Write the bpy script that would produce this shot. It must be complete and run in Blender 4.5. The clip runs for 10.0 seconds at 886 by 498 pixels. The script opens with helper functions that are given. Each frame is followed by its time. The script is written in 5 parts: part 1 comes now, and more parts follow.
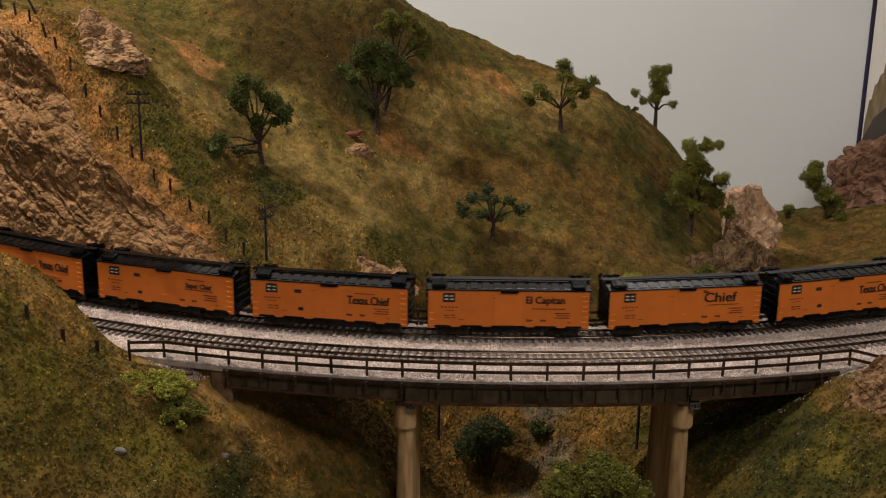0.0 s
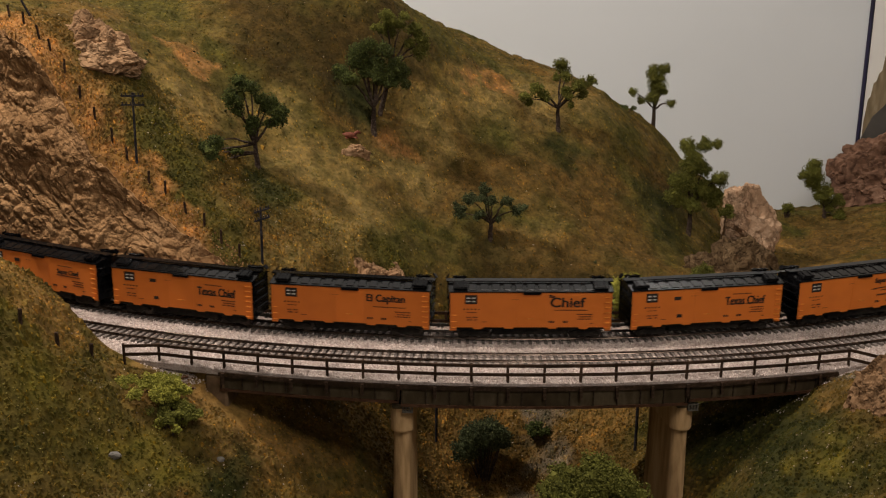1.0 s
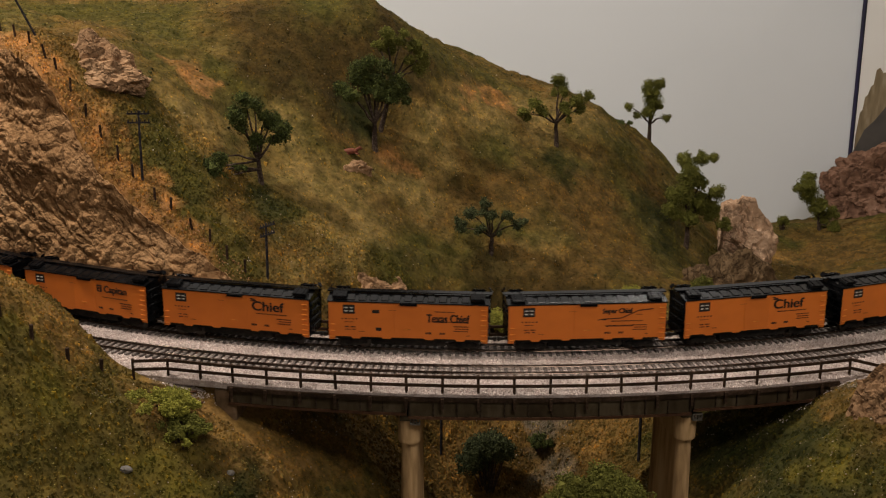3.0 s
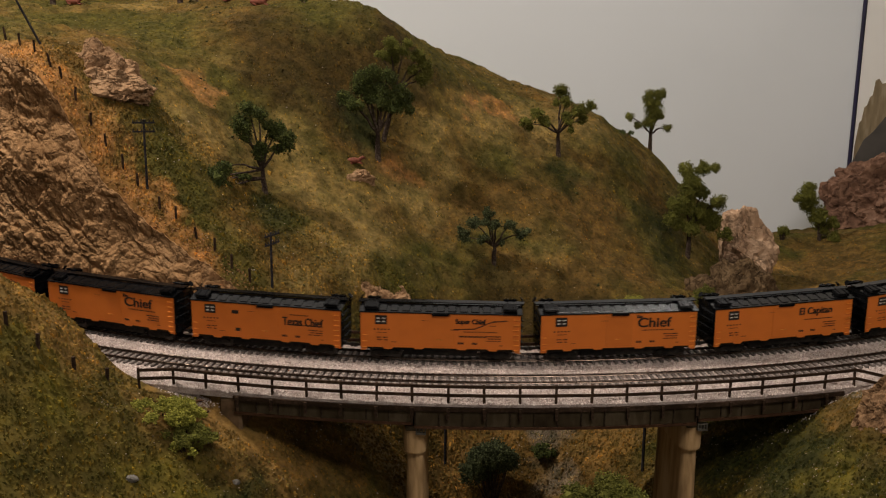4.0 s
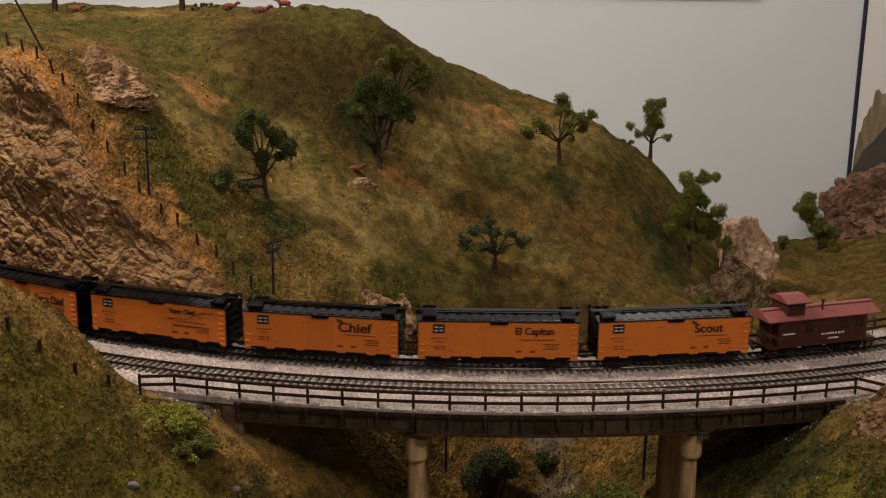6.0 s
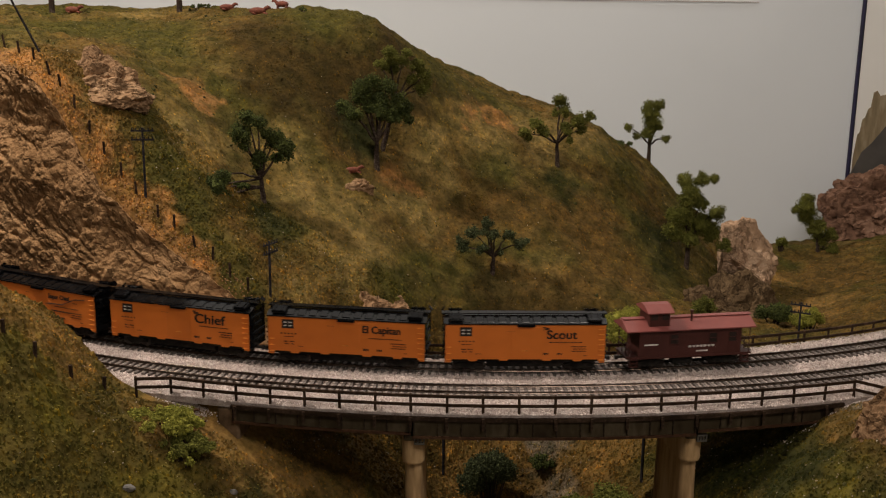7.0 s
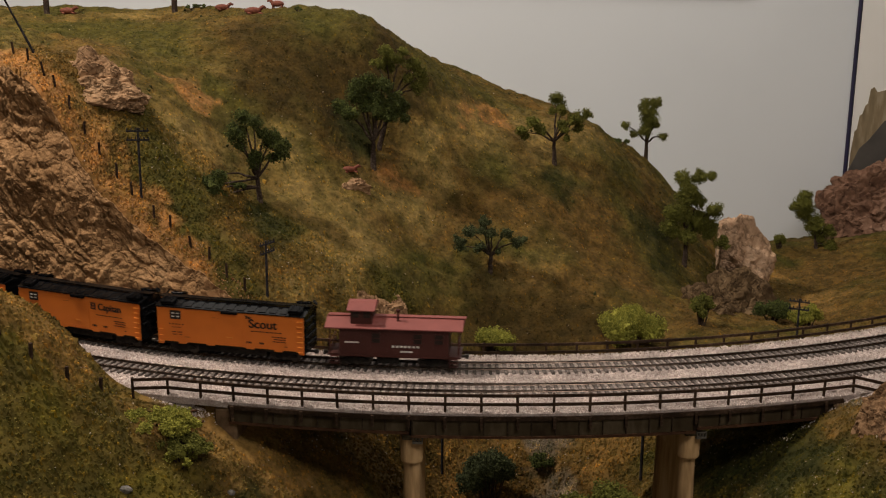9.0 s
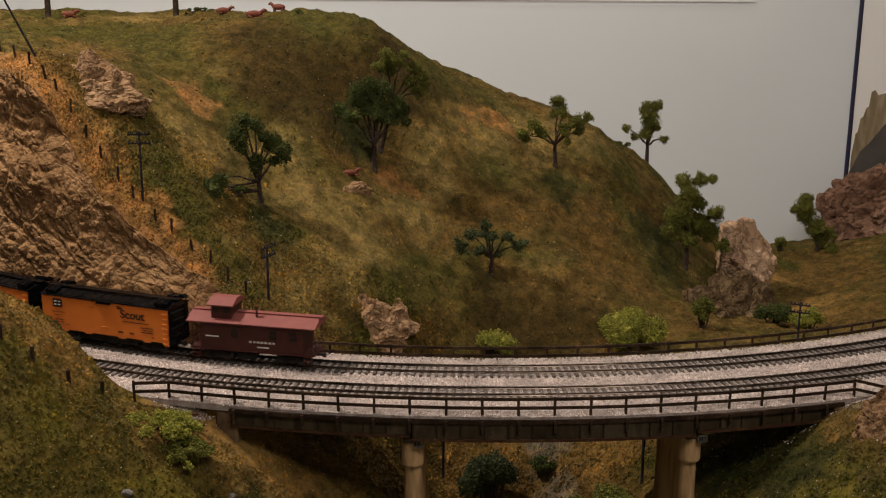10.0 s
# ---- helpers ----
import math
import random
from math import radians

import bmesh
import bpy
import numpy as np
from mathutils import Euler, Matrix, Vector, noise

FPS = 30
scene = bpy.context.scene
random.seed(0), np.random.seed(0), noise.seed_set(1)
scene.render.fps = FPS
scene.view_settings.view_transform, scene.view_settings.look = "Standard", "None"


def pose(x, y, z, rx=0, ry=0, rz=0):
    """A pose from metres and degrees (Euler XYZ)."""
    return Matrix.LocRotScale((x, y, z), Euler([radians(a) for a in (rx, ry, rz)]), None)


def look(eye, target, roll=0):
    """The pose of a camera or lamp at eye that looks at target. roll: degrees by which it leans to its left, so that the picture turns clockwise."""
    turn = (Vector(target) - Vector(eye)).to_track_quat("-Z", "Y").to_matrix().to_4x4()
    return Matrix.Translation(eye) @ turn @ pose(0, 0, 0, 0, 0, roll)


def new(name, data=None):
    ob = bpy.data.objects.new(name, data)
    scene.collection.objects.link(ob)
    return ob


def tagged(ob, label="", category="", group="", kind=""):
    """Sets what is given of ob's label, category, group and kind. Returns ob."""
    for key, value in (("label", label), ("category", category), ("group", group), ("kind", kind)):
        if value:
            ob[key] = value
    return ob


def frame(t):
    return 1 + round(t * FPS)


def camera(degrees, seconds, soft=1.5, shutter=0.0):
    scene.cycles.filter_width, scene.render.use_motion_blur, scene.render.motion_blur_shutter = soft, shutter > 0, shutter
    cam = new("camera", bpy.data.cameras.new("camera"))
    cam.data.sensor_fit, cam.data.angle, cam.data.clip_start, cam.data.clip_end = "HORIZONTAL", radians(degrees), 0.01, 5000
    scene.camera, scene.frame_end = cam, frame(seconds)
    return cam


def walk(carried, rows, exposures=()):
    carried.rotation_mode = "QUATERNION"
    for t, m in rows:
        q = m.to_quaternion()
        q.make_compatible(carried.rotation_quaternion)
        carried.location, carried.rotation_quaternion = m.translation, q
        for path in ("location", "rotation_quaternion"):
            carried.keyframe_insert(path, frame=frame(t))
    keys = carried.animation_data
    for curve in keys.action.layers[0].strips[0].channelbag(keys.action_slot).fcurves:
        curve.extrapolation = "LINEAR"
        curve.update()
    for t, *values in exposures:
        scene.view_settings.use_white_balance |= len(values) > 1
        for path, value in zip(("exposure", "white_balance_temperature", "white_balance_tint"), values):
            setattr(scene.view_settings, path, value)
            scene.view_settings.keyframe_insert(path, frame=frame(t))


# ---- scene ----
PATH = [
    (0.0, look((0.0184, 0.0052, 0.3551), (0.0060, 0.9667, 0.0807), 0.887)),
    (0.5, look((0.0191, 0.0063, 0.3543), (0.0058, 0.9678, 0.0799), 0.867)),
    (1.0, look((0.0218, 0.0111, 0.3551), (0.0092, 0.9726, 0.0804), 0.620)),
    (1.5, look((0.0214, 0.0128, 0.3554), (0.0161, 0.9752, 0.0838), 0.686)),
    (2.0, look((0.0163, 0.0103, 0.3557), (0.0121, 0.9734, 0.0869), 0.832)),
    (2.5, look((0.0137, 0.0025, 0.3557), (0.0076, 0.9668, 0.0910), 0.327)),
    (4.0, look((-0.0001, -0.0021, 0.3571), (-0.0005, 0.9653, 0.1039), 0.513)),
    (4.5, look((0.0003, -0.0001, 0.3569), (0.0008, 0.9683, 0.1076), 0.588)),
    (5.0, look((-0.0009, -0.0005, 0.3571), (0.0002, 0.9681, 0.1087), 0.667)),
    (5.5, look((-0.0029, -0.0049, 0.3562), (-0.0025, 0.9642, 0.1097), 0.710)),
    (7.0, look((-0.0021, 0.0003, 0.3552), (0.0001, 0.9701, 0.1113), 0.777)),
    (7.5, look((-0.0010, -0.0005, 0.3562), (0.0010, 0.9693, 0.1125), 0.664)),
    (8.0, look((-0.0004, -0.0001, 0.3555), (0.0030, 0.9699, 0.1121), 0.502)),
    (8.5, look((-0.0008, -0.0005, 0.3525), (0.0028, 0.9698, 0.1107), 0.355)),
    (9.0, look((-0.0011, 0.0033, 0.3525), (0.0027, 0.9732, 0.1091), 0.402)),
    (9.5, look((-0.0010, 0.0050, 0.3530), (0.0023, 0.9749, 0.1097), 0.451)),
    (10.0, look((-0.0011, 0.0027, 0.3539), (0.0018, 0.9731, 0.1123), 0.393)),
]
cam = camera(43, 10.0, soft=1.15, shutter=0.4)
walk(cam, PATH, exposures=((0.0, 0.05), (2.5, 0.03), (4.5, -0.06), (7.0, -0.10), (10.0, -0.10)))


# ---- light ----
world = bpy.data.worlds.new("world")
scene.world = world
world.use_nodes = True
world.node_tree.nodes["Background"].inputs[0].default_value = (1.0, 0.86, 0.7, 1)
world.node_tree.nodes["Background"].inputs[1].default_value = 0.003


def unseen_lamp(name, eye, target, w, h, power, color):
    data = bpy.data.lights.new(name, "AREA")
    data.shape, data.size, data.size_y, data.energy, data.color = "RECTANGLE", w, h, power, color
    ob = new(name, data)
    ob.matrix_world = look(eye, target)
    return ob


# Unseen lamps, placed from the tree shadows, the frontal light and the rail glints.
unseen_lamp("unseen_lamp", (-0.85, 1.10, 1.30), (0.05, 1.12, 0.0), 0.13, 0.10, 24.5, (1.0, 0.88, 0.76))
unseen_lamp("unseen_lamp", (0.50, 0.05, 1.36), (0.35, 1.5, 0.0), 0.70, 0.60, 17.5, (1.0, 0.90, 0.80))
# Added fill lamp without a known source: brightens the ground under the bridge.
unseen_lamp("unseen_lamp", (0.20, -2.10, 1.36), (0.15, 1.0, 0.0), 1.20, 0.50, 9.5, (1.0, 0.89, 0.78))
unseen_lamp("unseen_lamp", (0.58, 2.02, 1.30), (0.15, 0.95, 0.0), 0.22, 0.08, 5.0, (1.0, 0.93, 0.86))


# ---- materials ----
def mat(name, base, dark=None, light=None, scale=200.0, rough=0.8, metal=0.0, bump=0.2, spread=0.5, vary=0.0, fine=None, spec=0.3, stretch=None, crevice=0.0):
    """Two scales of colour variation, fine relief, and a tone of its own for each object."""
    m = bpy.data.materials.new(name)
    m.use_nodes = True
    nt = m.node_tree
    b = nt.nodes["Principled BSDF"]
    tc = nt.nodes.new("ShaderNodeTexCoord")
    space = tc.outputs["Object"]
    if stretch:
        mp = nt.nodes.new("ShaderNodeMapping")
        mp.inputs["Scale"].default_value = stretch
        nt.links.new(space, mp.inputs["Vector"])
        space = mp.outputs[0]
    dark = dark or tuple(c * 0.6 for c in base)
    light = light or tuple(min(1, c * 1.35) for c in base)
    n1 = nt.nodes.new("ShaderNodeTexNoise")
    n1.inputs["Scale"].default_value, n1.inputs["Detail"].default_value = scale, 6
    n2 = nt.nodes.new("ShaderNodeTexNoise")
    n2.inputs["Scale"].default_value, n2.inputs["Detail"].default_value = scale * 0.13, 4
    for n in (n1, n2):
        nt.links.new(space, n.inputs["Vector"])
    add = nt.nodes.new("ShaderNodeMath")
    add.operation = "ADD"
    nt.links.new(n1.outputs[0], add.inputs[0])
    nt.links.new(n2.outputs[0], add.inputs[1])
    half = nt.nodes.new("ShaderNodeMath")
    half.operation = "MULTIPLY"
    half.inputs[1].default_value = 0.5
    nt.links.new(add.outputs[0], half.inputs[0])
    ramp = nt.nodes.new("ShaderNodeValToRGB")
    e = ramp.color_ramp.elements
    e[0].position, e[0].color = 0.5 - 0.28 * spread, (*dark, 1)
    e[1].position, e[1].color = 0.5 + 0.28 * spread, (*light, 1)
    mid = e.new(0.5)
    mid.color = (*base, 1)
    nt.links.new(half.outputs[0], ramp.inputs[0])
    out = ramp.outputs[0]
    if vary:
        oi = nt.nodes.new("ShaderNodeObjectInfo")
        hsv = nt.nodes.new("ShaderNodeHueSaturation")
        mr = nt.nodes.new("ShaderNodeMapRange")
        mr.inputs[3].default_value, mr.inputs[4].default_value = 1 - vary, 1 + vary
        nt.links.new(oi.outputs["Random"], mr.inputs[0])
        nt.links.new(mr.outputs[0], hsv.inputs["Value"])
        nt.links.new(out, hsv.inputs["Color"])
        out = hsv.outputs[0]
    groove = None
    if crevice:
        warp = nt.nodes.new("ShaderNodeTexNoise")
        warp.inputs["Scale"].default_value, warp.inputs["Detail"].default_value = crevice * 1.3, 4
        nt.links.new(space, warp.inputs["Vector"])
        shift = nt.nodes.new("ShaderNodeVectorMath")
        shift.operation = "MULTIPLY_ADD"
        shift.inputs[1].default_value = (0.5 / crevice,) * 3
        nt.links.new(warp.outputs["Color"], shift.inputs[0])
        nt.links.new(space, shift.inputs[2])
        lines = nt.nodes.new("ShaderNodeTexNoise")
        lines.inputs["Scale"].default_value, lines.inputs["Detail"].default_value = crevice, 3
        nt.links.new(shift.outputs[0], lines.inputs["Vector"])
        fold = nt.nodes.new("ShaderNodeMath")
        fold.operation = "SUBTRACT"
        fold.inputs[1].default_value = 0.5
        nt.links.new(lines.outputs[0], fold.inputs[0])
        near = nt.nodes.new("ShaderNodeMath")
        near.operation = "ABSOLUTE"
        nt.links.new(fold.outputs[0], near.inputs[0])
        # Base colour goes darker along the groove lines.
        groove_tone = nt.nodes.new("ShaderNodeMapRange")
        groove_tone.inputs[2].default_value, groove_tone.inputs[3].default_value, groove_tone.inputs[4].default_value = 0.050, 0.62, 1.0
        nt.links.new(near.outputs[0], groove_tone.inputs[0])
        groove = groove_tone.outputs[0]
        groove_mix = nt.nodes.new("ShaderNodeMix")
        groove_mix.data_type, groove_mix.blend_type = "RGBA", "MULTIPLY"
        groove_mix.inputs[0].default_value = 1.0
        nt.links.new(out, groove_mix.inputs[6])
        nt.links.new(groove, groove_mix.inputs[7])
        out = groove_mix.outputs[2]
    nt.links.new(out, b.inputs["Base Color"])
    b.inputs["Roughness"].default_value, b.inputs["Metallic"].default_value = rough, metal
    b.inputs["Specular IOR Level"].default_value = spec
    if bump:
        nb = nt.nodes.new("ShaderNodeTexNoise")
        nb.inputs["Scale"].default_value, nb.inputs["Detail"].default_value = fine or scale * 2.5, 5
        nt.links.new(tc.outputs["Object"], nb.inputs["Vector"])
        bp = nt.nodes.new("ShaderNodeBump")
        bp.inputs["Strength"].default_value, bp.inputs["Distance"].default_value = bump, 0.001
        nt.links.new(nb.outputs[0], bp.inputs["Height"])
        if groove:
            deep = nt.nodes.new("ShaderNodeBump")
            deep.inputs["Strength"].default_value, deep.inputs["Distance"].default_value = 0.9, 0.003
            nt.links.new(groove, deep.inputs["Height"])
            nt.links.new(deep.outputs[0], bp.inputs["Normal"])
        nt.links.new(bp.outputs[0], b.inputs["Normal"])
    return m


def island_mat(name, colors, rough=0.9, spec=0.2, scale=900.0):
    """Loose grains and leaves: each island takes its own tone from the row of colours."""
    m = bpy.data.materials.new(name)
    m.use_nodes = True
    nt = m.node_tree
    b = nt.nodes["Principled BSDF"]
    geo = nt.nodes.new("ShaderNodeNewGeometry")
    ramp = nt.nodes.new("ShaderNodeValToRGB")
    e = ramp.color_ramp.elements
    for i, c in enumerate(colors):
        p = i / (len(colors) - 1)
        el = e[0] if i == 0 else e[-1] if i == len(colors) - 1 else e.new(p)
        el.position, el.color = p, (*c, 1)
    nt.links.new(geo.outputs["Random Per Island"], ramp.inputs[0])
    tc = nt.nodes.new("ShaderNodeTexCoord")
    n = nt.nodes.new("ShaderNodeTexNoise")
    n.inputs["Scale"].default_value, n.inputs["Detail"].default_value = 45.0, 3
    nt.links.new(tc.outputs["Object"], n.inputs["Vector"])
    hsv = nt.nodes.new("ShaderNodeHueSaturation")
    mr = nt.nodes.new("ShaderNodeMapRange")
    mr.inputs[1].default_value, mr.inputs[2].default_value = 0.3, 0.7
    mr.inputs[3].default_value, mr.inputs[4].default_value = 0.75, 1.25
    nt.links.new(n.outputs[0], mr.inputs[0])
    nt.links.new(mr.outputs[0], hsv.inputs["Value"])
    nt.links.new(ramp.outputs[0], hsv.inputs["Color"])
    nt.links.new(hsv.outputs[0], b.inputs["Base Color"])
    b.inputs["Roughness"].default_value = rough
    b.inputs["Specular IOR Level"].default_value = spec
    return m


M_ORANGE = mat("orange_paint", (0.60, 0.160, 0.022), (0.50, 0.128, 0.018), (0.65, 0.18, 0.028), 70, 0.42, bump=0.03, spread=1.2, vary=0.05, spec=0.35)
M_BLACK = mat("black_paint", (0.0045, 0.0045, 0.005), (0.002, 0.002, 0.0025), (0.010, 0.010, 0.011), 150, 0.20, bump=0.05, spec=0.09)
M_ROOF = mat("gloss_black_roof", (0.0045, 0.0045, 0.005), (0.002, 0.002, 0.0025), (0.010, 0.010, 0.011), 150, 0.15, bump=0.04, spec=0.32)
M_UNDER = mat("dirty_black", (0.012, 0.011, 0.010), None, (0.03, 0.026, 0.022), 300, 0.7, spec=0.06)
M_HARDWARE = mat("orange_hardware", (0.70, 0.24, 0.035), None, None, 200, 0.5, bump=0)
M_LETTER = mat("black_lettering", (0.02, 0.013, 0.01), None, None, 400, 0.6, bump=0)
M_WHITE = mat("white_lettering", (0.62, 0.6, 0.56), None, None, 400, 0.6, bump=0)
M_WHEEL = mat("wheel_steel", (0.05, 0.045, 0.04), None, None, 400, 0.4, 0.8)
M_CABOOSE = mat("mineral_red_paint", (0.060, 0.017, 0.013), None, (0.08, 0.024, 0.018), 90, 0.55, bump=0.05, spread=1.0)
# Roof red is lighter than the body: sheen on the top put into the colour.
M_CABROOF = mat("red_roof_sheen", (0.21, 0.060, 0.052), (0.165, 0.046, 0.04), (0.25, 0.075, 0.064), 90, 0.6, bump=0.05, spread=1.0)
M_RAIL = mat("rail_steel", (0.075, 0.052, 0.040), (0.03, 0.022, 0.016), (0.14, 0.11, 0.09), 300, 0.25, 0.75, bump=0.05)
M_TIE = mat("grey_sleeper", (0.14, 0.118, 0.108), (0.08, 0.065, 0.058), (0.21, 0.185, 0.172), 500, 0.85, vary=0.25, spec=0.06)
M_BALLAST = mat("ballast_bed", (0.40, 0.33, 0.30), (0.24, 0.19, 0.17), (0.52, 0.45, 0.42), 900, 0.9, bump=0.8, spec=0.06)
M_STONES = island_mat("ballast_stones", [(0.32, 0.25, 0.225), (0.50, 0.42, 0.385), (0.56, 0.475, 0.44), (0.68, 0.60, 0.565), (0.44, 0.35, 0.315)])
M_WOOD = mat("dark_brown_timber", (0.036, 0.022, 0.014), None, (0.08, 0.050, 0.034), 350, 0.75, vary=0.2, spec=0.06)
M_GIRDER = mat("weathered_girder", (0.046, 0.034, 0.019), (0.018, 0.011, 0.006), (0.11, 0.086, 0.056), 130, 0.75, bump=0.25, spread=0.8, stretch=(1, 1, 0.4), spec=0.06)
M_SEAM = mat("dark_stiffener", (0.026, 0.018, 0.012), None, (0.06, 0.04, 0.026), 300, 0.8, spec=0.06)
M_RUST = mat("rusty_flange", (0.055, 0.026, 0.014), (0.02, 0.011, 0.007), (0.11, 0.06, 0.033), 160, 0.8, bump=0.25, spread=0.8, spec=0.06)
M_CONCRETE = mat("tan_concrete", (0.46, 0.30, 0.150), (0.13, 0.076, 0.036), (0.62, 0.44, 0.25), 190, 0.85, bump=0.3, spread=0.75, stretch=(1, 1, 0.16), spec=0.06)
M_BEARING = mat("pale_bearing", (0.07, 0.062, 0.05), None, None, 400, 0.6)
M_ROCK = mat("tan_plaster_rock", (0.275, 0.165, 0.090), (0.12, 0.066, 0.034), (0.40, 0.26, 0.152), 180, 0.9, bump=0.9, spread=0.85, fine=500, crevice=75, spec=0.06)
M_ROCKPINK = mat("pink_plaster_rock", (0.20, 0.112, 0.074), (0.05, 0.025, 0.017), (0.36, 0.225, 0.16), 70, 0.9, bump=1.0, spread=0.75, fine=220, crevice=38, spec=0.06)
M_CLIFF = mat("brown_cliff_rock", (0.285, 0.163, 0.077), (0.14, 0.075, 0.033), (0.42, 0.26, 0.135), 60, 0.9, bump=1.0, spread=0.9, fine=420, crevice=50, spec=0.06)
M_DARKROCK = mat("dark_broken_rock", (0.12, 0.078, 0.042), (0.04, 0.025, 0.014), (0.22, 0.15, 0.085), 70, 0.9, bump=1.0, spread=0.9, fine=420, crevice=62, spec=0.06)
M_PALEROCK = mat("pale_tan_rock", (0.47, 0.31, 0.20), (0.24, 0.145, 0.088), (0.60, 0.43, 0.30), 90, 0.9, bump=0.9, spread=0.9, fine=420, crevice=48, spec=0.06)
M_BARK = mat("grey_brown_bark", (0.045, 0.031, 0.023), (0.022, 0.015, 0.012), (0.11, 0.085, 0.066), 400, 0.9, bump=0.5, spec=0.06)
M_WALL = mat("pale_grey_backdrop", (0.71, 0.745, 0.785), (0.65, 0.685, 0.725), (0.74, 0.775, 0.815), 5, 0.8, bump=0.03, spread=1.3)
M_WALL2 = mat("white_painted_board", (0.82, 0.81, 0.79), (0.62, 0.58, 0.52), (0.86, 0.855, 0.84), 12, 0.8, bump=0.05, spread=1.0)
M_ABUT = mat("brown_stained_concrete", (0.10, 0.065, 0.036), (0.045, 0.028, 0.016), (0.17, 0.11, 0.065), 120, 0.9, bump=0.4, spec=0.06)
M_LINE = mat("pinkish_joint", (0.50, 0.42, 0.39), None, None, 60, 0.8)
M_PAINTED = mat("painted_grey_slope", (0.075, 0.068, 0.062), (0.045, 0.04, 0.036), (0.14, 0.125, 0.11), 18, 0.85, bump=0.05, spread=0.9)
M_STREAK = mat("brown_streaked_paint", (0.26, 0.20, 0.12), (0.085, 0.065, 0.036), (0.52, 0.45, 0.34), 110, 0.85, bump=0.05, spread=0.9, stretch=(1, 1, 0.2))
M_ROOM = mat("room_paint", (0.55, 0.52, 0.47), None, None, 8, 0.9, bump=0.05, spread=1.5)
M_STRIP = mat("dark_blue_strip", (0.02, 0.018, 0.05), (0.008, 0.007, 0.01), (0.05, 0.04, 0.16), 9, 0.5, spread=0.6)
M_FASCIA = mat("red_brown_fascia", (0.09, 0.03, 0.02), None, None, 40, 0.5)
M_POLE = mat("dark_grey_pole", (0.026, 0.024, 0.026), None, (0.055, 0.05, 0.05), 500, 0.8, spec=0.06)
M_COW = mat("red_brown_hide", (0.15, 0.042, 0.023), (0.09, 0.025, 0.015), (0.22, 0.075, 0.042), 250, 0.7)
M_STONE = mat("grey_stone", (0.15, 0.138, 0.122), None, None, 300, 0.9, bump=0.6)
L_DARK = island_mat("dark_green_foam", [(0.022, 0.029, 0.007), (0.034, 0.044, 0.010), (0.052, 0.064, 0.014), (0.092, 0.102, 0.023)])
L_MID = island_mat("olive_green_foam", [(0.062, 0.064, 0.011), (0.082, 0.084, 0.014), (0.105, 0.106, 0.018), (0.145, 0.14, 0.026)])
L_YELLOW = island_mat("yellow_green_foam", [(0.12, 0.12, 0.018), (0.165, 0.162, 0.024), (0.215, 0.208, 0.033), (0.30, 0.285, 0.05)])
L_DEEP = island_mat("deep_green_foam", [(0.022, 0.028, 0.011), (0.034, 0.042, 0.016), (0.052, 0.062, 0.024), (0.095, 0.105, 0.042)])


# ---- small mesh tools ----
def part(name, bm, material, parent=None, label=""):
    me = bpy.data.meshes.new(name)
    bm.to_mesh(me)
    bm.free()
    me.materials.append(material)
    ob = new(name, me)
    if parent is not None:
        ob.parent = parent
    if label:
        ob["label"] = label
    return ob


def piece(name, me, parent, m):
    ob = new(name, me)
    ob.parent = parent
    ob.matrix_basis = m
    return ob


def from_arrays(name, verts, faces, material, smooth=False):
    me = bpy.data.meshes.new(name)
    me.from_pydata(np.asarray(verts).tolist(), [], np.asarray(faces).tolist() if not isinstance(faces, list) else faces)
    me.materials.append(material)
    if smooth:
        me.polygons.foreach_set("use_smooth", [True] * len(me.polygons))
    me.update()
    return me


def box(bm, x0, x1, y0, y1, z0, z1, bevel=0.0, m=None):
    made = bmesh.ops.create_cube(bm, size=1.0)["verts"]
    bmesh.ops.scale(bm, vec=(x1 - x0, y1 - y0, z1 - z0), verts=made)
    bmesh.ops.translate(bm, vec=((x0 + x1) / 2, (y0 + y1) / 2, (z0 + z1) / 2), verts=made)
    if bevel:
        es = list({e for v in made for e in v.link_edges})
        made = list({v for f in bmesh.ops.bevel(bm, geom=es, offset=bevel, segments=1, affect="EDGES", profile=0.5)["faces"] for v in f.verts})
    if m is not None:
        bmesh.ops.transform(bm, matrix=m, verts=list({v for v in made}))
    return made


def one_box(*a, bevel=0.0):
    bm = bmesh.new()
    box(bm, *a, bevel=bevel)
    return bm


def rod(bm, a, b, r, seg=6, r2=None):
    a, b = Vector(a), Vector(b)
    d = b - a
    q = d.to_track_quat("Z", "Y").to_matrix().to_4x4()
    bmesh.ops.create_cone(bm, cap_ends=True, segments=seg, radius1=r, radius2=r if r2 is None else r2, depth=d.length,
                          matrix=Matrix.Translation((a + b) / 2) @ q)


def one_rod(a, b, r, seg=6, r2=None):
    bm = bmesh.new()
    rod(bm, a, b, r, seg, r2)
    return bm


def extrude_xz(outline, y0, y1):
    """A plate with an outline in x and z, from y0 to y1."""
    bm = bmesh.new()
    a = [bm.verts.new((x, y0, z)) for x, z in outline]
    b = [bm.verts.new((x, y1, z)) for x, z in outline]
    bm.faces.new(a)
    bm.faces.new(b[::-1])
    n = len(a)
    for i in range(n):
        bm.faces.new((a[(i + 1) % n], a[i], b[i], b[(i + 1) % n]))
    bmesh.ops.recalc_face_normals(bm, faces=bm.faces)
    return bm


# ---- the plan ----
CX, CY = 0.0417, 1.9600          # centre of the curve
R_FAR, R_NEAR = 0.9850, 1.0405   # centre lines of the two tracks
R_CARS = 0.9865
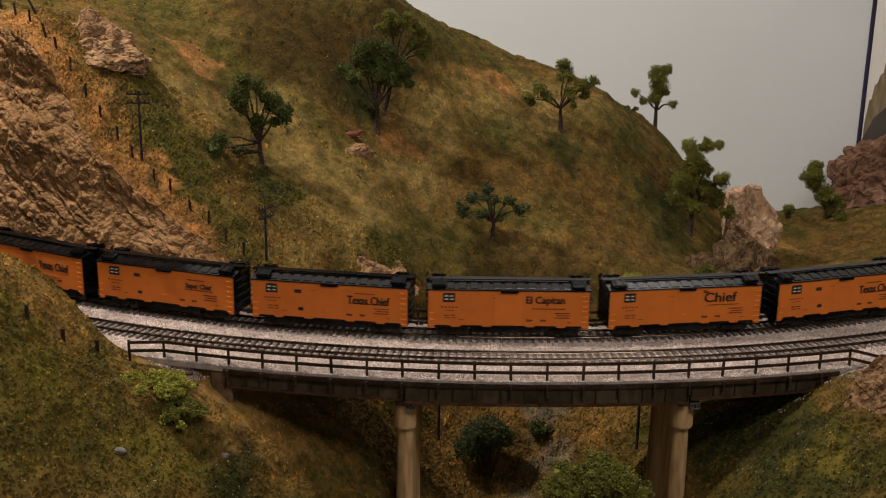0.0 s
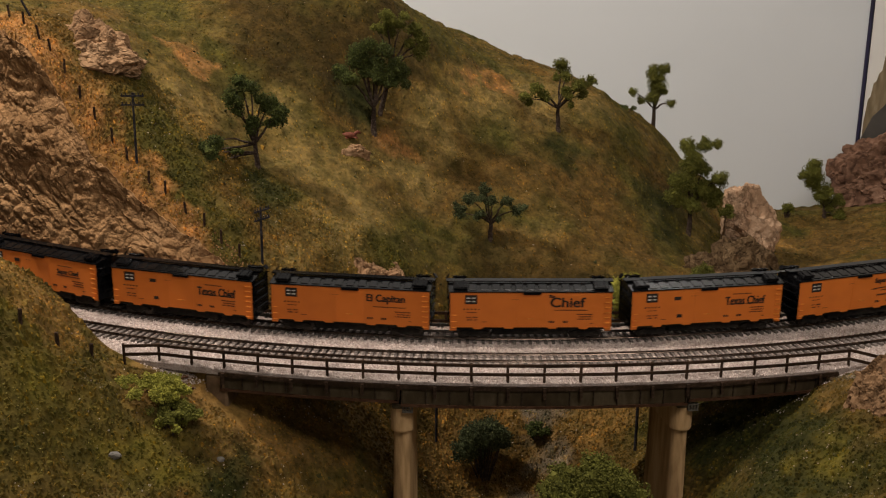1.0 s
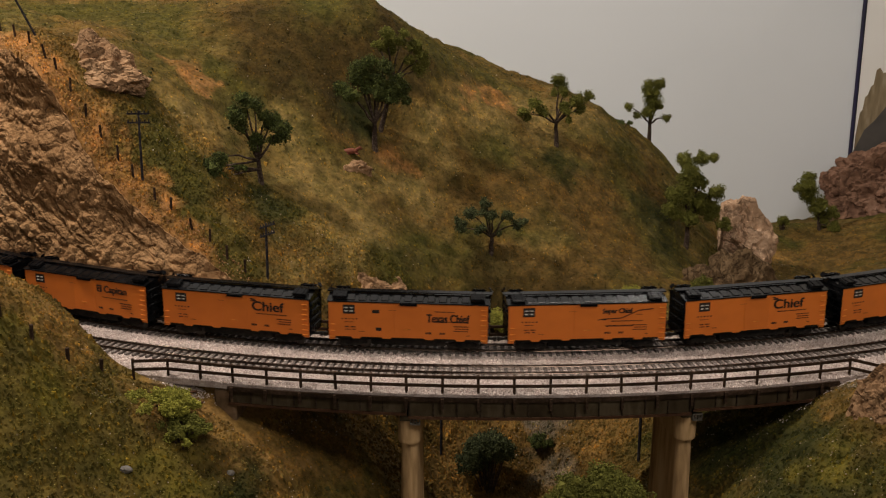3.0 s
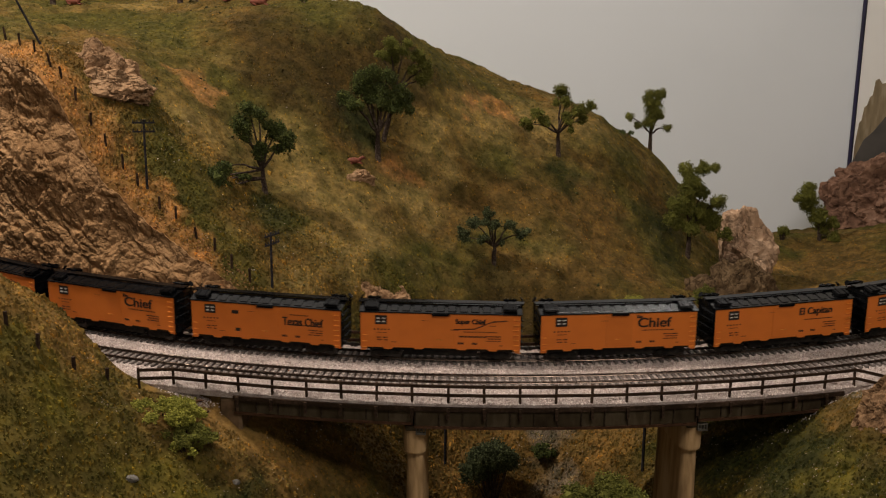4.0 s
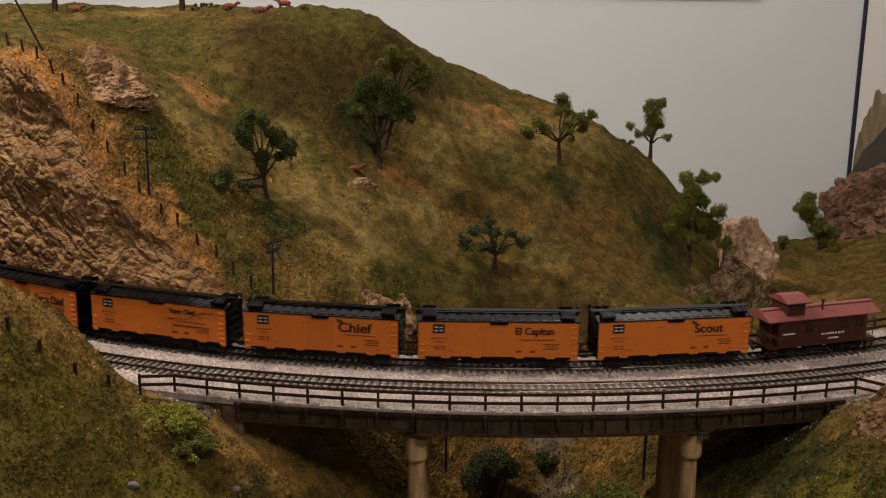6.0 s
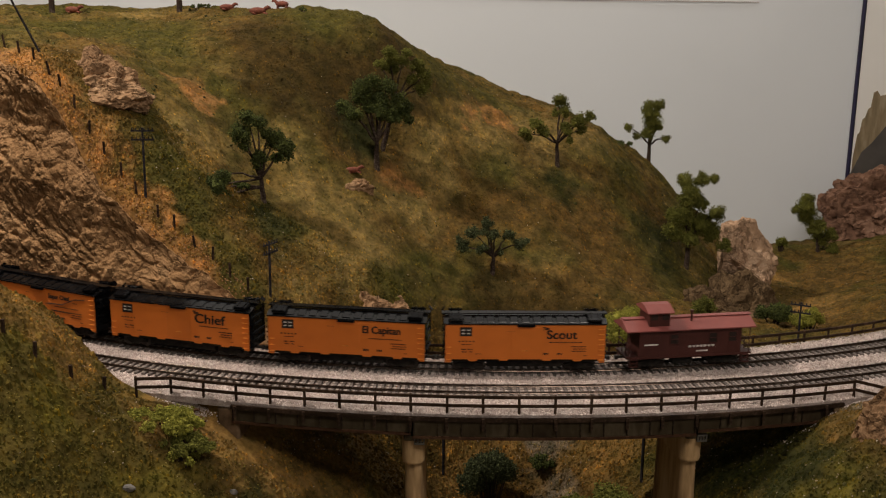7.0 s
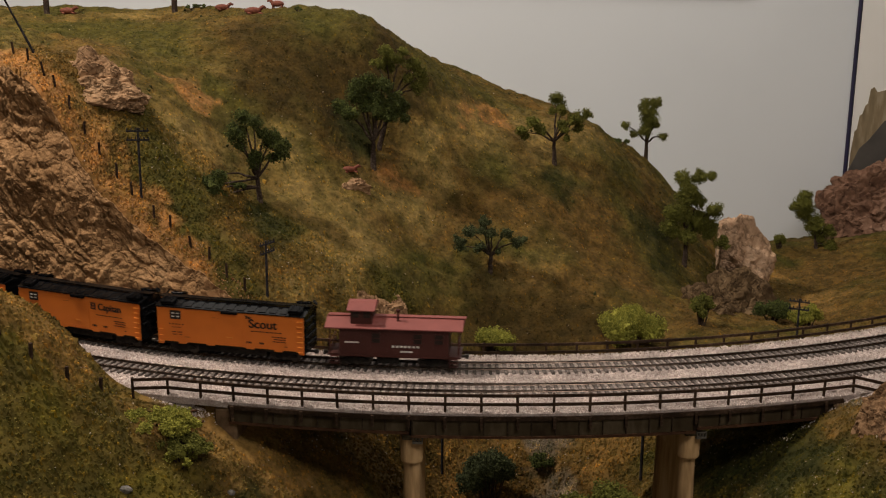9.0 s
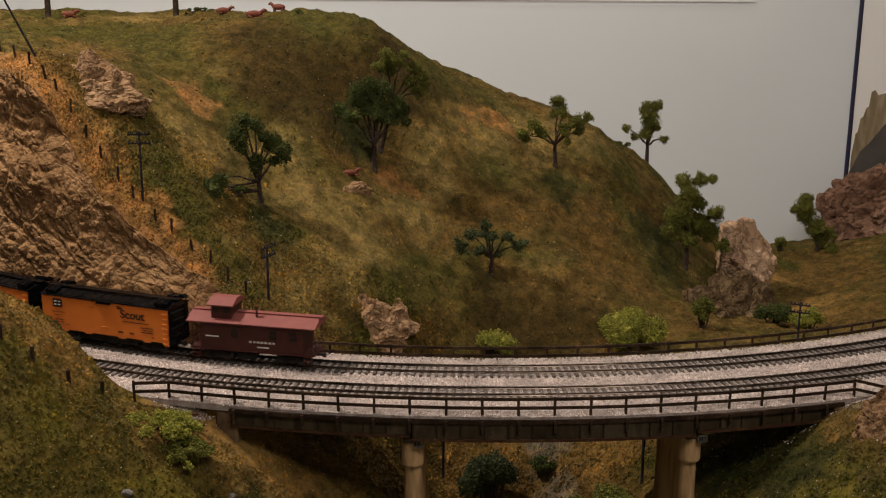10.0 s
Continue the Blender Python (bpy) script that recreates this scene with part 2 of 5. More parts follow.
R_RAILING, R_BACKRAIL = 1.0820, 0.9450
SPAN = (-0.205, 0.290)           # the bridge, as angles round the centre


def polar(r, a, z=0.0):
    return Vector((CX + r * math.sin(a), CY - r * math.cos(a), z))


def arc(r, a, z=0.0, turn=0.0):
    p = polar(r, a, z)
    return pose(p.x, p.y, p.z, 0, 0, math.degrees(a) + turn)


def sweep(profile, a0, a1, n):
    """Sweep a closed profile of (radius, z) round the curve."""
    bm = bmesh.new()
    rings = []
    for i in range(n + 1):
        a = a0 + (a1 - a0) * i / n
        rings.append([bm.verts.new(polar(r, a, z)) for r, z in profile])
    k = len(profile)
    for i in range(n):
        for j in range(k):
            bm.faces.new((rings[i][j], rings[i][(j + 1) % k], rings[i + 1][(j + 1) % k], rings[i + 1][j]))
    bm.faces.new(rings[0][::-1])
    bm.faces.new(rings[-1])
    bmesh.ops.recalc_face_normals(bm, faces=bm.faces)
    return bm
# ---- the land: anchor heights of its forms, joined by a thin plate ----
SLOPE = [(-0.145, 1.124, 0.034), (-0.049, 1.206, -0.002), (0.115, 1.346, 0.012), (0.004, 1.366, 0.047), (-0.103, 1.312, 0.098),
         (-0.293, 1.307, 0.216), (-0.37, 1.186, 0.240), (-0.296, 1.112, 0.135), (-0.42, 1.17, 0.252),
         (-0.083, 1.365, 0.112), (-0.20, 1.22, 0.099), (0.155, 1.52, 0.092), (-0.20, 1.42, 0.248), (0.25, 1.42, -0.02), (-0.55, 1.24, 0.280)]
BRINK = [(-0.432, 1.145, 0.249), (-0.396, 1.125, 0.228), (-0.375, 1.114, 0.187), (-0.341, 1.098, 0.139), (-0.282, 1.074, 0.088), (-0.247, 1.062, 0.068), (-0.208, 1.052, 0.046)]
RIDGE = [(-0.80, 1.55, 0.290), (-0.60, 1.60, 0.291), (-0.45, 1.42, 0.262), (-0.23, 1.58, 0.293), (-0.088, 1.51, 0.270), (-0.017, 1.62, 0.225),
         (0.123, 1.636, 0.151), (0.209, 1.60, 0.128), (0.332, 1.81, 0.048), (0.30, 1.66, 0.06)]
BACK = [(-0.8, 2.3, 0.2), (-0.3, 2.3, 0.16), (0.1, 2.3, 0.03), (0.40, 2.0, -0.10), (0.50, 1.72, -0.095), (0.55, 2.3, -0.17), (0.33, 1.50, -0.045),
        (0.43, 1.50, -0.105), (0.60, 1.82, -0.095), (0.74, 1.80, -0.075), (0.62, 1.42, -0.045), (0.85, 1.6, -0.03), (0.95, 2.2, -0.10), (0.72, 2.2, -0.17),
        (0.47, 1.18, -0.04), (0.65, 1.28, -0.03)]
RAVINE = [(0.048, 1.095, -0.215), (0.138, 1.144, -0.165), (-0.01, 1.13, -0.14), (0.10, 1.0, -0.235), (0.10, 0.85, -0.26), (0.10, 0.68, -0.28),
          (-0.08, 1.05, -0.074), (-0.093, 0.975, -0.078), (-0.065, 0.95, -0.104), (-0.121, 0.945, -0.068), (-0.135, 0.90, -0.069), (0.274, 0.93, -0.076), (0.259, 0.99, -0.080), (0.245, 0.93, -0.098), (0.294, 0.985, -0.062), (0.327, 0.975, -0.042), (0.268, 1.07, -0.095), (0.322, 1.08, -0.082), 
          (0.25, 1.17, -0.085), (0.02, 0.95, -0.19)]
BANKS = [(-0.338, 0.877, 0.084), (-0.303, 0.871, 0.036), (-0.310, 0.912, 0.034), (-0.283, 0.915, 0.003), (-0.34, 0.925, 0.062), (-0.39, 0.94, 0.070), (-0.47, 0.98, 0.075), (-0.30, 0.955, 0.02), (-0.42, 1.01, 0.08), (-0.293, 0.803, -0.006), (-0.244, 0.81, -0.048), (-0.26, 0.90, -0.006), (-0.215, 0.885, -0.022),
         (-0.20, 0.80, -0.075), (-0.14, 0.75, -0.14), (-0.366, 0.892, 0.096), (-0.42, 0.90, 0.104), (-0.40, 0.76, 0.03), (-0.33, 0.66, -0.05), (-0.55, 0.92, 0.105)]
BANK_EAST = [(0.317, 0.781, -0.033), (0.349, 0.853, 0.0), (0.345, 0.90, -0.012), (0.45, 0.90, 0.004), (0.60, 0.98, 0.0), (0.45, 0.78, 0.0),
             (0.25, 0.80, -0.078), (0.20, 0.68, -0.15), (0.36, 0.65, -0.07)]


def plate_weights(anchors, soft=2e-4):
    p = np.array(anchors, float)
    d = np.hypot(p[:, None, 0] - p[None, :, 0], p[:, None, 1] - p[None, :, 1])
    k = np.where(d > 0, d * d * np.log(d + 1e-12), 0) + soft * np.eye(len(p))
    q = np.c_[np.ones(len(p)), p[:, :2]]
    a = np.block([[k, q], [q.T, np.zeros((3, 3))]])
    return p, np.linalg.solve(a, np.r_[p[:, 2], 0, 0, 0])


PLATE, WEIGHTS = plate_weights(SLOPE + BRINK + RIDGE + BACK + RAVINE + BANKS + BANK_EAST)


def smoothstep(a, b, x):
    t = np.clip((x - a) / (b - a), 0, 1)
    return t * t * (3 - 2 * t)


def land(x, y):
    """Height of the land, cut and filled for the roadbed on both sides of the bridge."""
    x, y = np.asarray(x, float), np.asarray(y, float)
    z = np.full(x.shape, WEIGHTS[-3]) + WEIGHTS[-2] * x + WEIGHTS[-1] * y
    for (px, py, _), w in zip(PLATE, WEIGHTS):
        d = np.hypot(x - px, y - py) + 1e-9
        z = z + w * d * d * np.log(d)
    r, a = np.hypot(x - CX, y - CY), np.arctan2(x - CX, CY - y)
    inner = np.where(a < -0.21, 0.944, 0.946)
    bed = smoothstep(inner - 0.004, inner + 0.004, r) * (1 - smoothstep(1.068, 1.088, r))
    bed = bed * np.maximum(smoothstep(SPAN[0] + 0.004, SPAN[0] - 0.012, a), smoothstep(SPAN[1] - 0.01, SPAN[1] + 0.01, a)) * (np.abs(a) < 1.2)
    return z * (1 - bed) + (-0.0125) * bed


def grass_material(name="scenic_turf", crumb=False):
    """Scenic turf: greens, straw and bare earth in drifts, with bare strips by the cliff and in the ravine.
    For loose crumbs each island strays from the turf below it, and a few are pale or yellow."""
    m = bpy.data.materials.new(name)
    m.use_nodes = True
    nt = m.node_tree
    b = nt.nodes["Principled BSDF"]
    tc = nt.nodes.new("ShaderNodeTexCoord")

    def noise_node(scale, detail, distort=0.0):
        n = nt.nodes.new("ShaderNodeTexNoise")
        n.inputs["Scale"].default_value, n.inputs["Detail"].default_value, n.inputs["Distortion"].default_value = scale, detail, distort
        nt.links.new(tc.outputs["Object"], n.inputs["Vector"])
        return n.outputs[0]

    def ramp_node(fac, stops):
        r = nt.nodes.new("ShaderNodeValToRGB")
        e = r.color_ramp.elements
        for i, (p, c) in enumerate(stops):
            el = e[0] if i == 0 else e[-1] if i == len(stops) - 1 else e.new(p)
            el.position, el.color = p, (*c, 1)
        nt.links.new(fac, r.inputs[0])
        return r.outputs[0]

    def mix_node(fac, a, c, blend="MIX"):
        x = nt.nodes.new("ShaderNodeMix")
        x.data_type, x.blend_type = "RGBA", blend
        for sock, val in ((0, fac), (6, a), (7, c)):
            if isinstance(val, (int, float)):
                x.inputs[sock].default_value = val
            elif isinstance(val, tuple):
                x.inputs[sock].default_value = (*val, 1)
            else:
                nt.links.new(val, x.inputs[sock])
        return x.outputs[2]

    def spot(center, radius, soft=0.5):
        """1 inside an uneven patch round a place, 0 outside."""
        d = nt.nodes.new("ShaderNodeVectorMath")
        d.operation = "DISTANCE"
        nt.links.new(wob, d.inputs[0])
        d.inputs[1].default_value = center
        mr = nt.nodes.new("ShaderNodeMapRange")
        mr.inputs[1].default_value, mr.inputs[2].default_value = radius, radius * soft
        nt.links.new(d.outputs["Value"], mr.inputs[0])
        return mr.outputs[0]

    def patches(col, paint, soft, *spots):
        for *c, r in spots:
            col = mix_node(spot(tuple(c), r, soft), col, paint)
        return col

    nz = nt.nodes.new("ShaderNodeTexNoise")
    nz.inputs["Scale"].default_value, nz.inputs["Detail"].default_value = 24, 6
    nt.links.new(tc.outputs["Object"], nz.inputs["Vector"])
    ma = nt.nodes.new("ShaderNodeVectorMath")
    ma.operation = "MULTIPLY_ADD"
    ma.inputs[1].default_value, ma.inputs[2].default_value = (0.11, 0.11, 0.11), (-0.055, -0.055, -0.055)
    nt.links.new(nz.outputs["Color"], ma.inputs[0])
    ad = nt.nodes.new("ShaderNodeVectorMath")
    nt.links.new(tc.outputs["Object"], ad.inputs[0])
    nt.links.new(ma.outputs[0], ad.inputs[1])
    wob = ad.outputs[0]

    grain = noise_node(240, 5)

    def earth(c):
        return ramp_node(grain, [(0.30, tuple(v * 0.74 for v in c)), (0.5, c), (0.70, tuple(v * 1.28 for v in c))])

    green, turf_and_shade, brown, umber = earth((0.056, 0.048, 0.0108)), earth((0.029, 0.029, 0.008)), earth((0.092, 0.055, 0.016)), earth((0.040, 0.0262, 0.0074))
    straw, orange, clay, lime = earth((0.170, 0.118, 0.041)), earth((0.265, 0.130, 0.046)), earth((0.175, 0.103, 0.033)), earth((0.094, 0.076, 0.013))
    olive = earth((0.082, 0.061, 0.0145))
    drift = ramp_node(noise_node(9, 7, 0.5), [(0.39, (0, 0, 0)), (0.60, (1, 1, 1))])
    col = mix_node(drift, green, brown)
    col = mix_node(ramp_node(noise_node(27, 5, 0.6), [(0.48, (0, 0, 0)), (0.72, (0.5, 0.5, 0.5))]), col, straw)
    # the upper hill: dark brown-olive, greener along the brow
    col = patches(col, umber, 0.3, (-0.157, 1.42, 0.226, 0.11), (-0.061, 1.496, 0.235, 0.11), (-0.127, 1.398, 0.18, 0.08), (-0.22, 1.45, 0.26, 0.10), (-0.22, 1.36, 0.21, 0.06))
    col = patches(col, green, 0.3, (-0.369, 1.431, 0.266, 0.10), (-0.33, 1.37, 0.25, 0.06), (-0.253, 1.324, 0.201, 0.045), (-0.165, 1.506, 0.285, 0.09), (-0.44, 1.50, 0.28, 0.10), (-0.02, 1.56, 0.23, 0.06), (0.05, 1.60, 0.19, 0.05), (0.12, 1.62, 0.15, 0.05))
    # the middle of the slope: straw and pale earth between brown drifts
    col = patches(col, straw, 0.2, (-0.278, 1.224, 0.176, 0.06), (-0.155, 1.264, 0.099, 0.065), (-0.096, 1.241, 0.052, 0.07), (-0.111, 1.195, 0.038, 0.06), (-0.14, 1.117, 0.028, 0.05), (-0.008, 1.411, 0.10, 0.05), (-0.08, 1.32, 0.085, 0.05), (-0.03, 1.34, 0.06, 0.05), (0.216, 1.591, 0.118, 0.06), (0.18, 1.60, 0.13, 0.05), (0.12, 1.58, 0.14, 0.05), (-0.02, 1.44, 0.125, 0.045), (0.05, 1.50, 0.14, 0.06), (0.09, 1.47, 0.10, 0.05), (-0.19, 1.31, 0.15, 0.05), (0.14, 1.55, 0.12, 0.05), (0.124, 1.322, -0.012, 0.035), (-0.23, 1.25, 0.14, 0.04), (-0.43, 1.60, 0.286, 0.05))
    col = patches(col, brown, 0.25, (0.154, 1.43, 0.038, 0.09), (0.20, 1.434, 0.015, 0.09), (0.15, 1.303, -0.031, 0.07), (0.24, 1.37, -0.03, 0.08), (-0.012, 1.20, -0.048, 0.05), (0.10, 1.24, -0.06, 0.09), (0.07, 1.40, 0.06, 0.06), (0.55, 1.71, -0.10, 0.12), (0.606, 1.614, -0.094, 0.16), (0.50, 1.35, -0.06, 0.15))
    col = patches(col, orange, 0.1, (0.065, 1.551, 0.154, 0.026), (0.094, 1.561, 0.141, 0.024), (-0.055, 1.378, 0.102, 0.028), (0.03, 1.517, 0.166, 0.020))
    col = patches(col, green, 0.3, (-0.286, 1.147, 0.152, 0.04), (-0.267, 1.139, 0.136, 0.045), (-0.24, 1.12, 0.115, 0.035), (-0.026, 1.275, 0.017, 0.05), (0.258, 1.587, 0.078, 0.07), (-0.051, 1.221, 0.012, 0.05), (-0.228, 1.247, 0.135, 0.03), (0.08, 1.46, 0.10, 0.05))
    # dark green turf, with the trees' shade painted into the turf colour
    col = patches(col, turf_and_shade, 0.25, (-0.19, 1.192, 0.089, 0.045), (-0.175, 1.17, 0.07, 0.04), (-0.099, 1.389, 0.146, 0.05), (0.061, 1.284, -0.026, 0.05), (0.155, 1.483, 0.073, 0.05), (0.299, 1.524, -0.006, 0.06), (0.30, 1.47, -0.04, 0.05))
    col = patches(col, clay, 0.3, (0.52, 1.52, -0.09, 0.06), (0.50, 1.42, -0.07, 0.05), (0.50, 1.66, -0.10, 0.04))
    col = patches(col, green, 0.3, (0.55, 1.74, -0.10, 0.05), (0.60, 1.55, -0.07, 0.05), (0.72, 1.70, -0.08, 0.07))
    col = patches(col, umber, 0.3, (0.10, 1.24, -0.06, 0.08), (0.061, 1.27, -0.03, 0.06), (0.16, 1.27, -0.05, 0.06))
    # red earth: the strip along the fence, the scar on the slope, the brow
    col = patches(col, orange, 0.45, (-0.295, 1.080, 0.105, 0.042), (-0.335, 1.100, 0.145, 0.042), (-0.37, 1.115, 0.185, 0.045), (-0.40, 1.130, 0.225, 0.05), (-0.44, 1.15, 0.25, 0.055), (-0.25, 1.062, 0.075, 0.04), (-0.315, 1.09, 0.125, 0.045))
    col = patches(col, orange, 0.1, (-0.292, 1.311, 0.219, 0.026), (-0.282, 1.298, 0.205, 0.020))
    # the near banks: green flock over clay, bare clay under the bridge ends
    col = patches(col, olive, 0.4, (-0.315, 0.822, 0.031, 0.07), (-0.287, 0.808, -0.005, 0.07), (-0.255, 0.81, -0.039, 0.06), (-0.296, 0.782, -0.012, 0.07), (-0.204, 0.835, -0.051, 0.05), (-0.36, 0.80, 0.05, 0.07))
    col = patches(col, turf_and_shade, 0.35, (0.28, 0.854, -0.052, 0.07), (0.28, 0.92, -0.067, 0.07), (0.30, 0.80, -0.05, 0.07), (-0.16, 0.83, -0.08, 0.05), (0.25, 0.95, -0.09, 0.06), (0.30, 1.02, -0.07, 0.06))
    col = patches(col, lime, 0.15, (-0.30, 0.815, 0.01, 0.04), (-0.235, 0.825, -0.045, 0.035), (-0.33, 0.845, 0.05, 0.03), (0.31, 0.81, -0.035, 0.035), (-0.20, 0.815, -0.06, 0.035))
    col = patches(col, clay, 0.35, (-0.305, 0.893, 0.035, 0.05), (-0.345, 0.880, 0.085, 0.05), (-0.40, 0.90, 0.10, 0.06), (-0.314, 0.875, 0.049, 0.035), (-0.24, 0.89, -0.01, 0.045), (-0.184, 0.903, -0.031, 0.045), (-0.16, 0.901, -0.051, 0.045), (-0.135, 0.891, -0.072, 0.04), (-0.189, 0.935, -0.013, 0.04), (0.329, 0.873, -0.015, 0.022))
    # bare earth where the ravine is steep, and grey gravel in its bed
    col = patches(col, brown, 0.5, (0.02, 1.06, -0.16, 0.13), (-0.11, 0.94, -0.08, 0.05), (0.12, 1.10, -0.19, 0.12), (-0.06, 1.0, -0.10, 0.07))
    col = patches(col, clay, 0.2, (0.179, 1.132, -0.146, 0.07), (0.089, 1.169, -0.15, 0.05), (0.014, 1.10, -0.18, 0.05), (0.04, 1.14, -0.17, 0.04))
    gravel = ramp_node(noise_node(800, 6), [(0.3, (0.06, 0.046, 0.032)), (0.5, (0.125, 0.098, 0.070)), (0.7, (0.22, 0.18, 0.135))])
    col = patches(col, gravel, 0.4, (0.130, 1.16, -0.155, 0.032), (0.118, 1.11, -0.185, 0.034), (0.095, 1.05, -0.21, 0.04), (0.07, 1.0, -0.23, 0.045), (0.36, 0.915, -0.01, 0.030), (-0.235, 0.90, -0.012, 0.022))
    for scale, low, high in ((70, 0.66, 1.28), (32, 0.86, 1.11)):
        tone = ramp_node(noise_node(scale, 4, 0.3), [(0.36, (low, low * 1.04, low * 0.96)), (0.5, (1.0, 1.0, 1.0)), (0.64, (high, high * 0.97, high * 0.9))])
        col = mix_node(1.0, col, tone, "MULTIPLY")
    if crumb:
        geo = nt.nodes.new("ShaderNodeNewGeometry")
        stray = ramp_node(geo.outputs["Random Per Island"], [(0.0, (0.70, 0.78, 0.66)), (0.30, (0.90, 0.97, 0.82)), (0.65, (1.12, 1.08, 0.95)), (0.90, (1.35, 1.25, 0.95)), (0.97, (2.0, 1.65, 0.9)), (0.994, (2.3, 1.9, 1.1)), (1.0, (3.0, 2.7, 2.3))])
        col = mix_node(1.0, col, stray, "MULTIPLY")
    nt.links.new(col, b.inputs["Base Color"])
    b.inputs["Roughness"].default_value = 0.95
    b.inputs["Specular IOR Level"].default_value = 0.1
    if not crumb:
        bp = nt.nodes.new("ShaderNodeBump")
        bp.inputs["Strength"].default_value, bp.inputs["Distance"].default_value = 0.8, 0.0018
        nt.links.new(noise_node(260, 6), bp.inputs["Height"])
        nt.links.new(bp.outputs[0], b.inputs["Normal"])
    return m


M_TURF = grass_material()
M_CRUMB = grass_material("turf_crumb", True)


def fbm(x, y, z, scale, octaves=4):
    return np.array([noise.fractal(Vector((a * scale, b * scale, c * scale)), 1.0, 2.0, octaves) for a, b, c in zip(x, y, z)])


SHEET = {}


def height(x, y):
    """Height of the finished ground sheet at a place, or at many."""
    xs, ys, z = SHEET["xs"], SHEET["ys"], SHEET["z"]
    x, y = np.asarray(x, float), np.asarray(y, float)
    i = np.clip(np.searchsorted(xs, x) - 1, 0, len(xs) - 2)
    j = np.clip(np.searchsorted(ys, y) - 1, 0, len(ys) - 2)
    u, v = (x - xs[i]) / (xs[i + 1] - xs[i]), (y - ys[j]) / (ys[j + 1] - ys[j])
    return z[j, i] * (1 - u) * (1 - v) + z[j, i + 1] * u * (1 - v) + z[j + 1, i] * (1 - u) * v + z[j + 1, i + 1] * u * v


def build_ground():
    xs = np.linspace(-0.86, 1.06, 430)
    ys = np.concatenate([np.linspace(0.60, 1.45, 300), np.linspace(1.455, 2.225, 110)])
    gx, gy = np.meshgrid(xs, ys)
    gz = land(gx, gy)
    bump = fbm(gx.ravel(), gy.ravel(), 0 * gx.ravel(), 55.0, 4).reshape(gx.shape)
    big = fbm(gx.ravel(), gy.ravel(), 0 * gx.ravel() + 3.0, 14.0, 2).reshape(gx.shape)
    r = np.hypot(gx - CX, gy - CY)
    off = np.clip(np.maximum(0.93 - r, r - 1.085) / 0.01, 0.0, 1.0)
    gz = gz + (bump * 0.0045 + big * 0.006) * (0.15 + 0.85 * off)
    n, m = gx.shape
    SHEET.update(xs=xs, ys=ys, z=gz)
    idx = np.arange(n * m).reshape(n, m)
    faces = np.stack([idx[:-1, :-1], idx[:-1, 1:], idx[1:, 1:], idx[1:, :-1]], -1).reshape(-1, 4)
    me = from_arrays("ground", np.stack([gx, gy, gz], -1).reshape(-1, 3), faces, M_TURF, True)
    return tagged(new("ground", me), "rolling model hillside of green, straw and brown scenic turf", "ground", kind="structure")


ground = build_ground()


# ---- the room round the layout ----
def build_room():
    wall = part("wall_north", one_box(-3.0, 0.8015, 2.20, 2.30, -1.2, 1.4), M_WALL)
    tagged(wall, "smooth pale grey painted backdrop wall behind the hill", "wall", kind="structure")
    # the next stretch of backdrop, with a painted mountain low down
    east = part("wall_east", one_box(0.8045, 3.0, 2.192, 2.30, -1.2, 1.4), M_WALL2)
    tagged(east, "off-white backdrop board with smudged grey scenery", "wall", kind="structure")
    strip = part("trim", one_box(0.7970, 0.8045, 2.190, 2.1985, -0.2, 1.4, bevel=0.003), M_STRIP)
    tagged(strip, "dark blue-black strip along the corner of the backdrop", "trim", kind="structure")
    joint = part("trim", one_box(-0.66, 0.60, 2.1975, 2.1995, 0.2960, 0.2970), M_LINE)
    tagged(joint, "thin brown joint line along the backdrop", "trim", kind="structure")
    bm = extrude_xz([(0.8050, -0.03), (0.822, 0.012), (0.840, 0.030), (0.866, 0.066), (0.90, 0.085), (1.02, 0.12), (1.02, -0.2), (0.805, -0.2)], 2.1885, 2.1915)
    painted = part("backdrop", bm, M_PAINTED)
    tagged(painted, "painted grey mountain slope on the backdrop board", "backdrop", kind="structure")
    streak = [(0.8065, 0.000), (0.8110, 0.046), (0.8150, 0.050), (0.8180, 0.076), (0.8230, 0.080), (0.8270, 0.096), (0.8320, 0.100), (0.8350, 0.128), (0.8410, 0.132), (0.8480, 0.122), (0.87, 0.128), (1.02, 0.14), (1.02, -0.2), (0.8065, -0.2)]
    tagged(part("backdrop", extrude_xz(streak, 2.1895, 2.1918), M_STREAK), "brown and olive streaks painted on the backdrop board", "backdrop", kind="structure")
    tagged(part("ceiling", one_box(-3.0, 3.0, -3.0, 2.3, 1.4, 1.5), M_ROOM), "plain off-white ceiling above the layout", "ceiling", kind="structure")
    tagged(part("floor", one_box(-3.0, 3.0, -3.0, 2.3, -1.3, -1.2), M_ROOM), "plain floor of the railway room", "floor", kind="structure")
    tagged(part("wall_west", one_box(-3.1, -3.0, -3.0, 2.3, -1.2, 1.4), M_ROOM), "plain side wall of the railway room", "wall", kind="structure")
    tagged(part("wall_far_east", one_box(3.0, 3.1, -3.0, 2.3, -1.2, 1.4), M_ROOM), "plain side wall of the railway room", "wall", kind="structure")
    tagged(part("wall_south", one_box(-3.0, 3.0, -3.1, -3.0, -1.2, 1.4), M_ROOM), "plain rear wall of the railway room", "wall", kind="structure")


build_room()


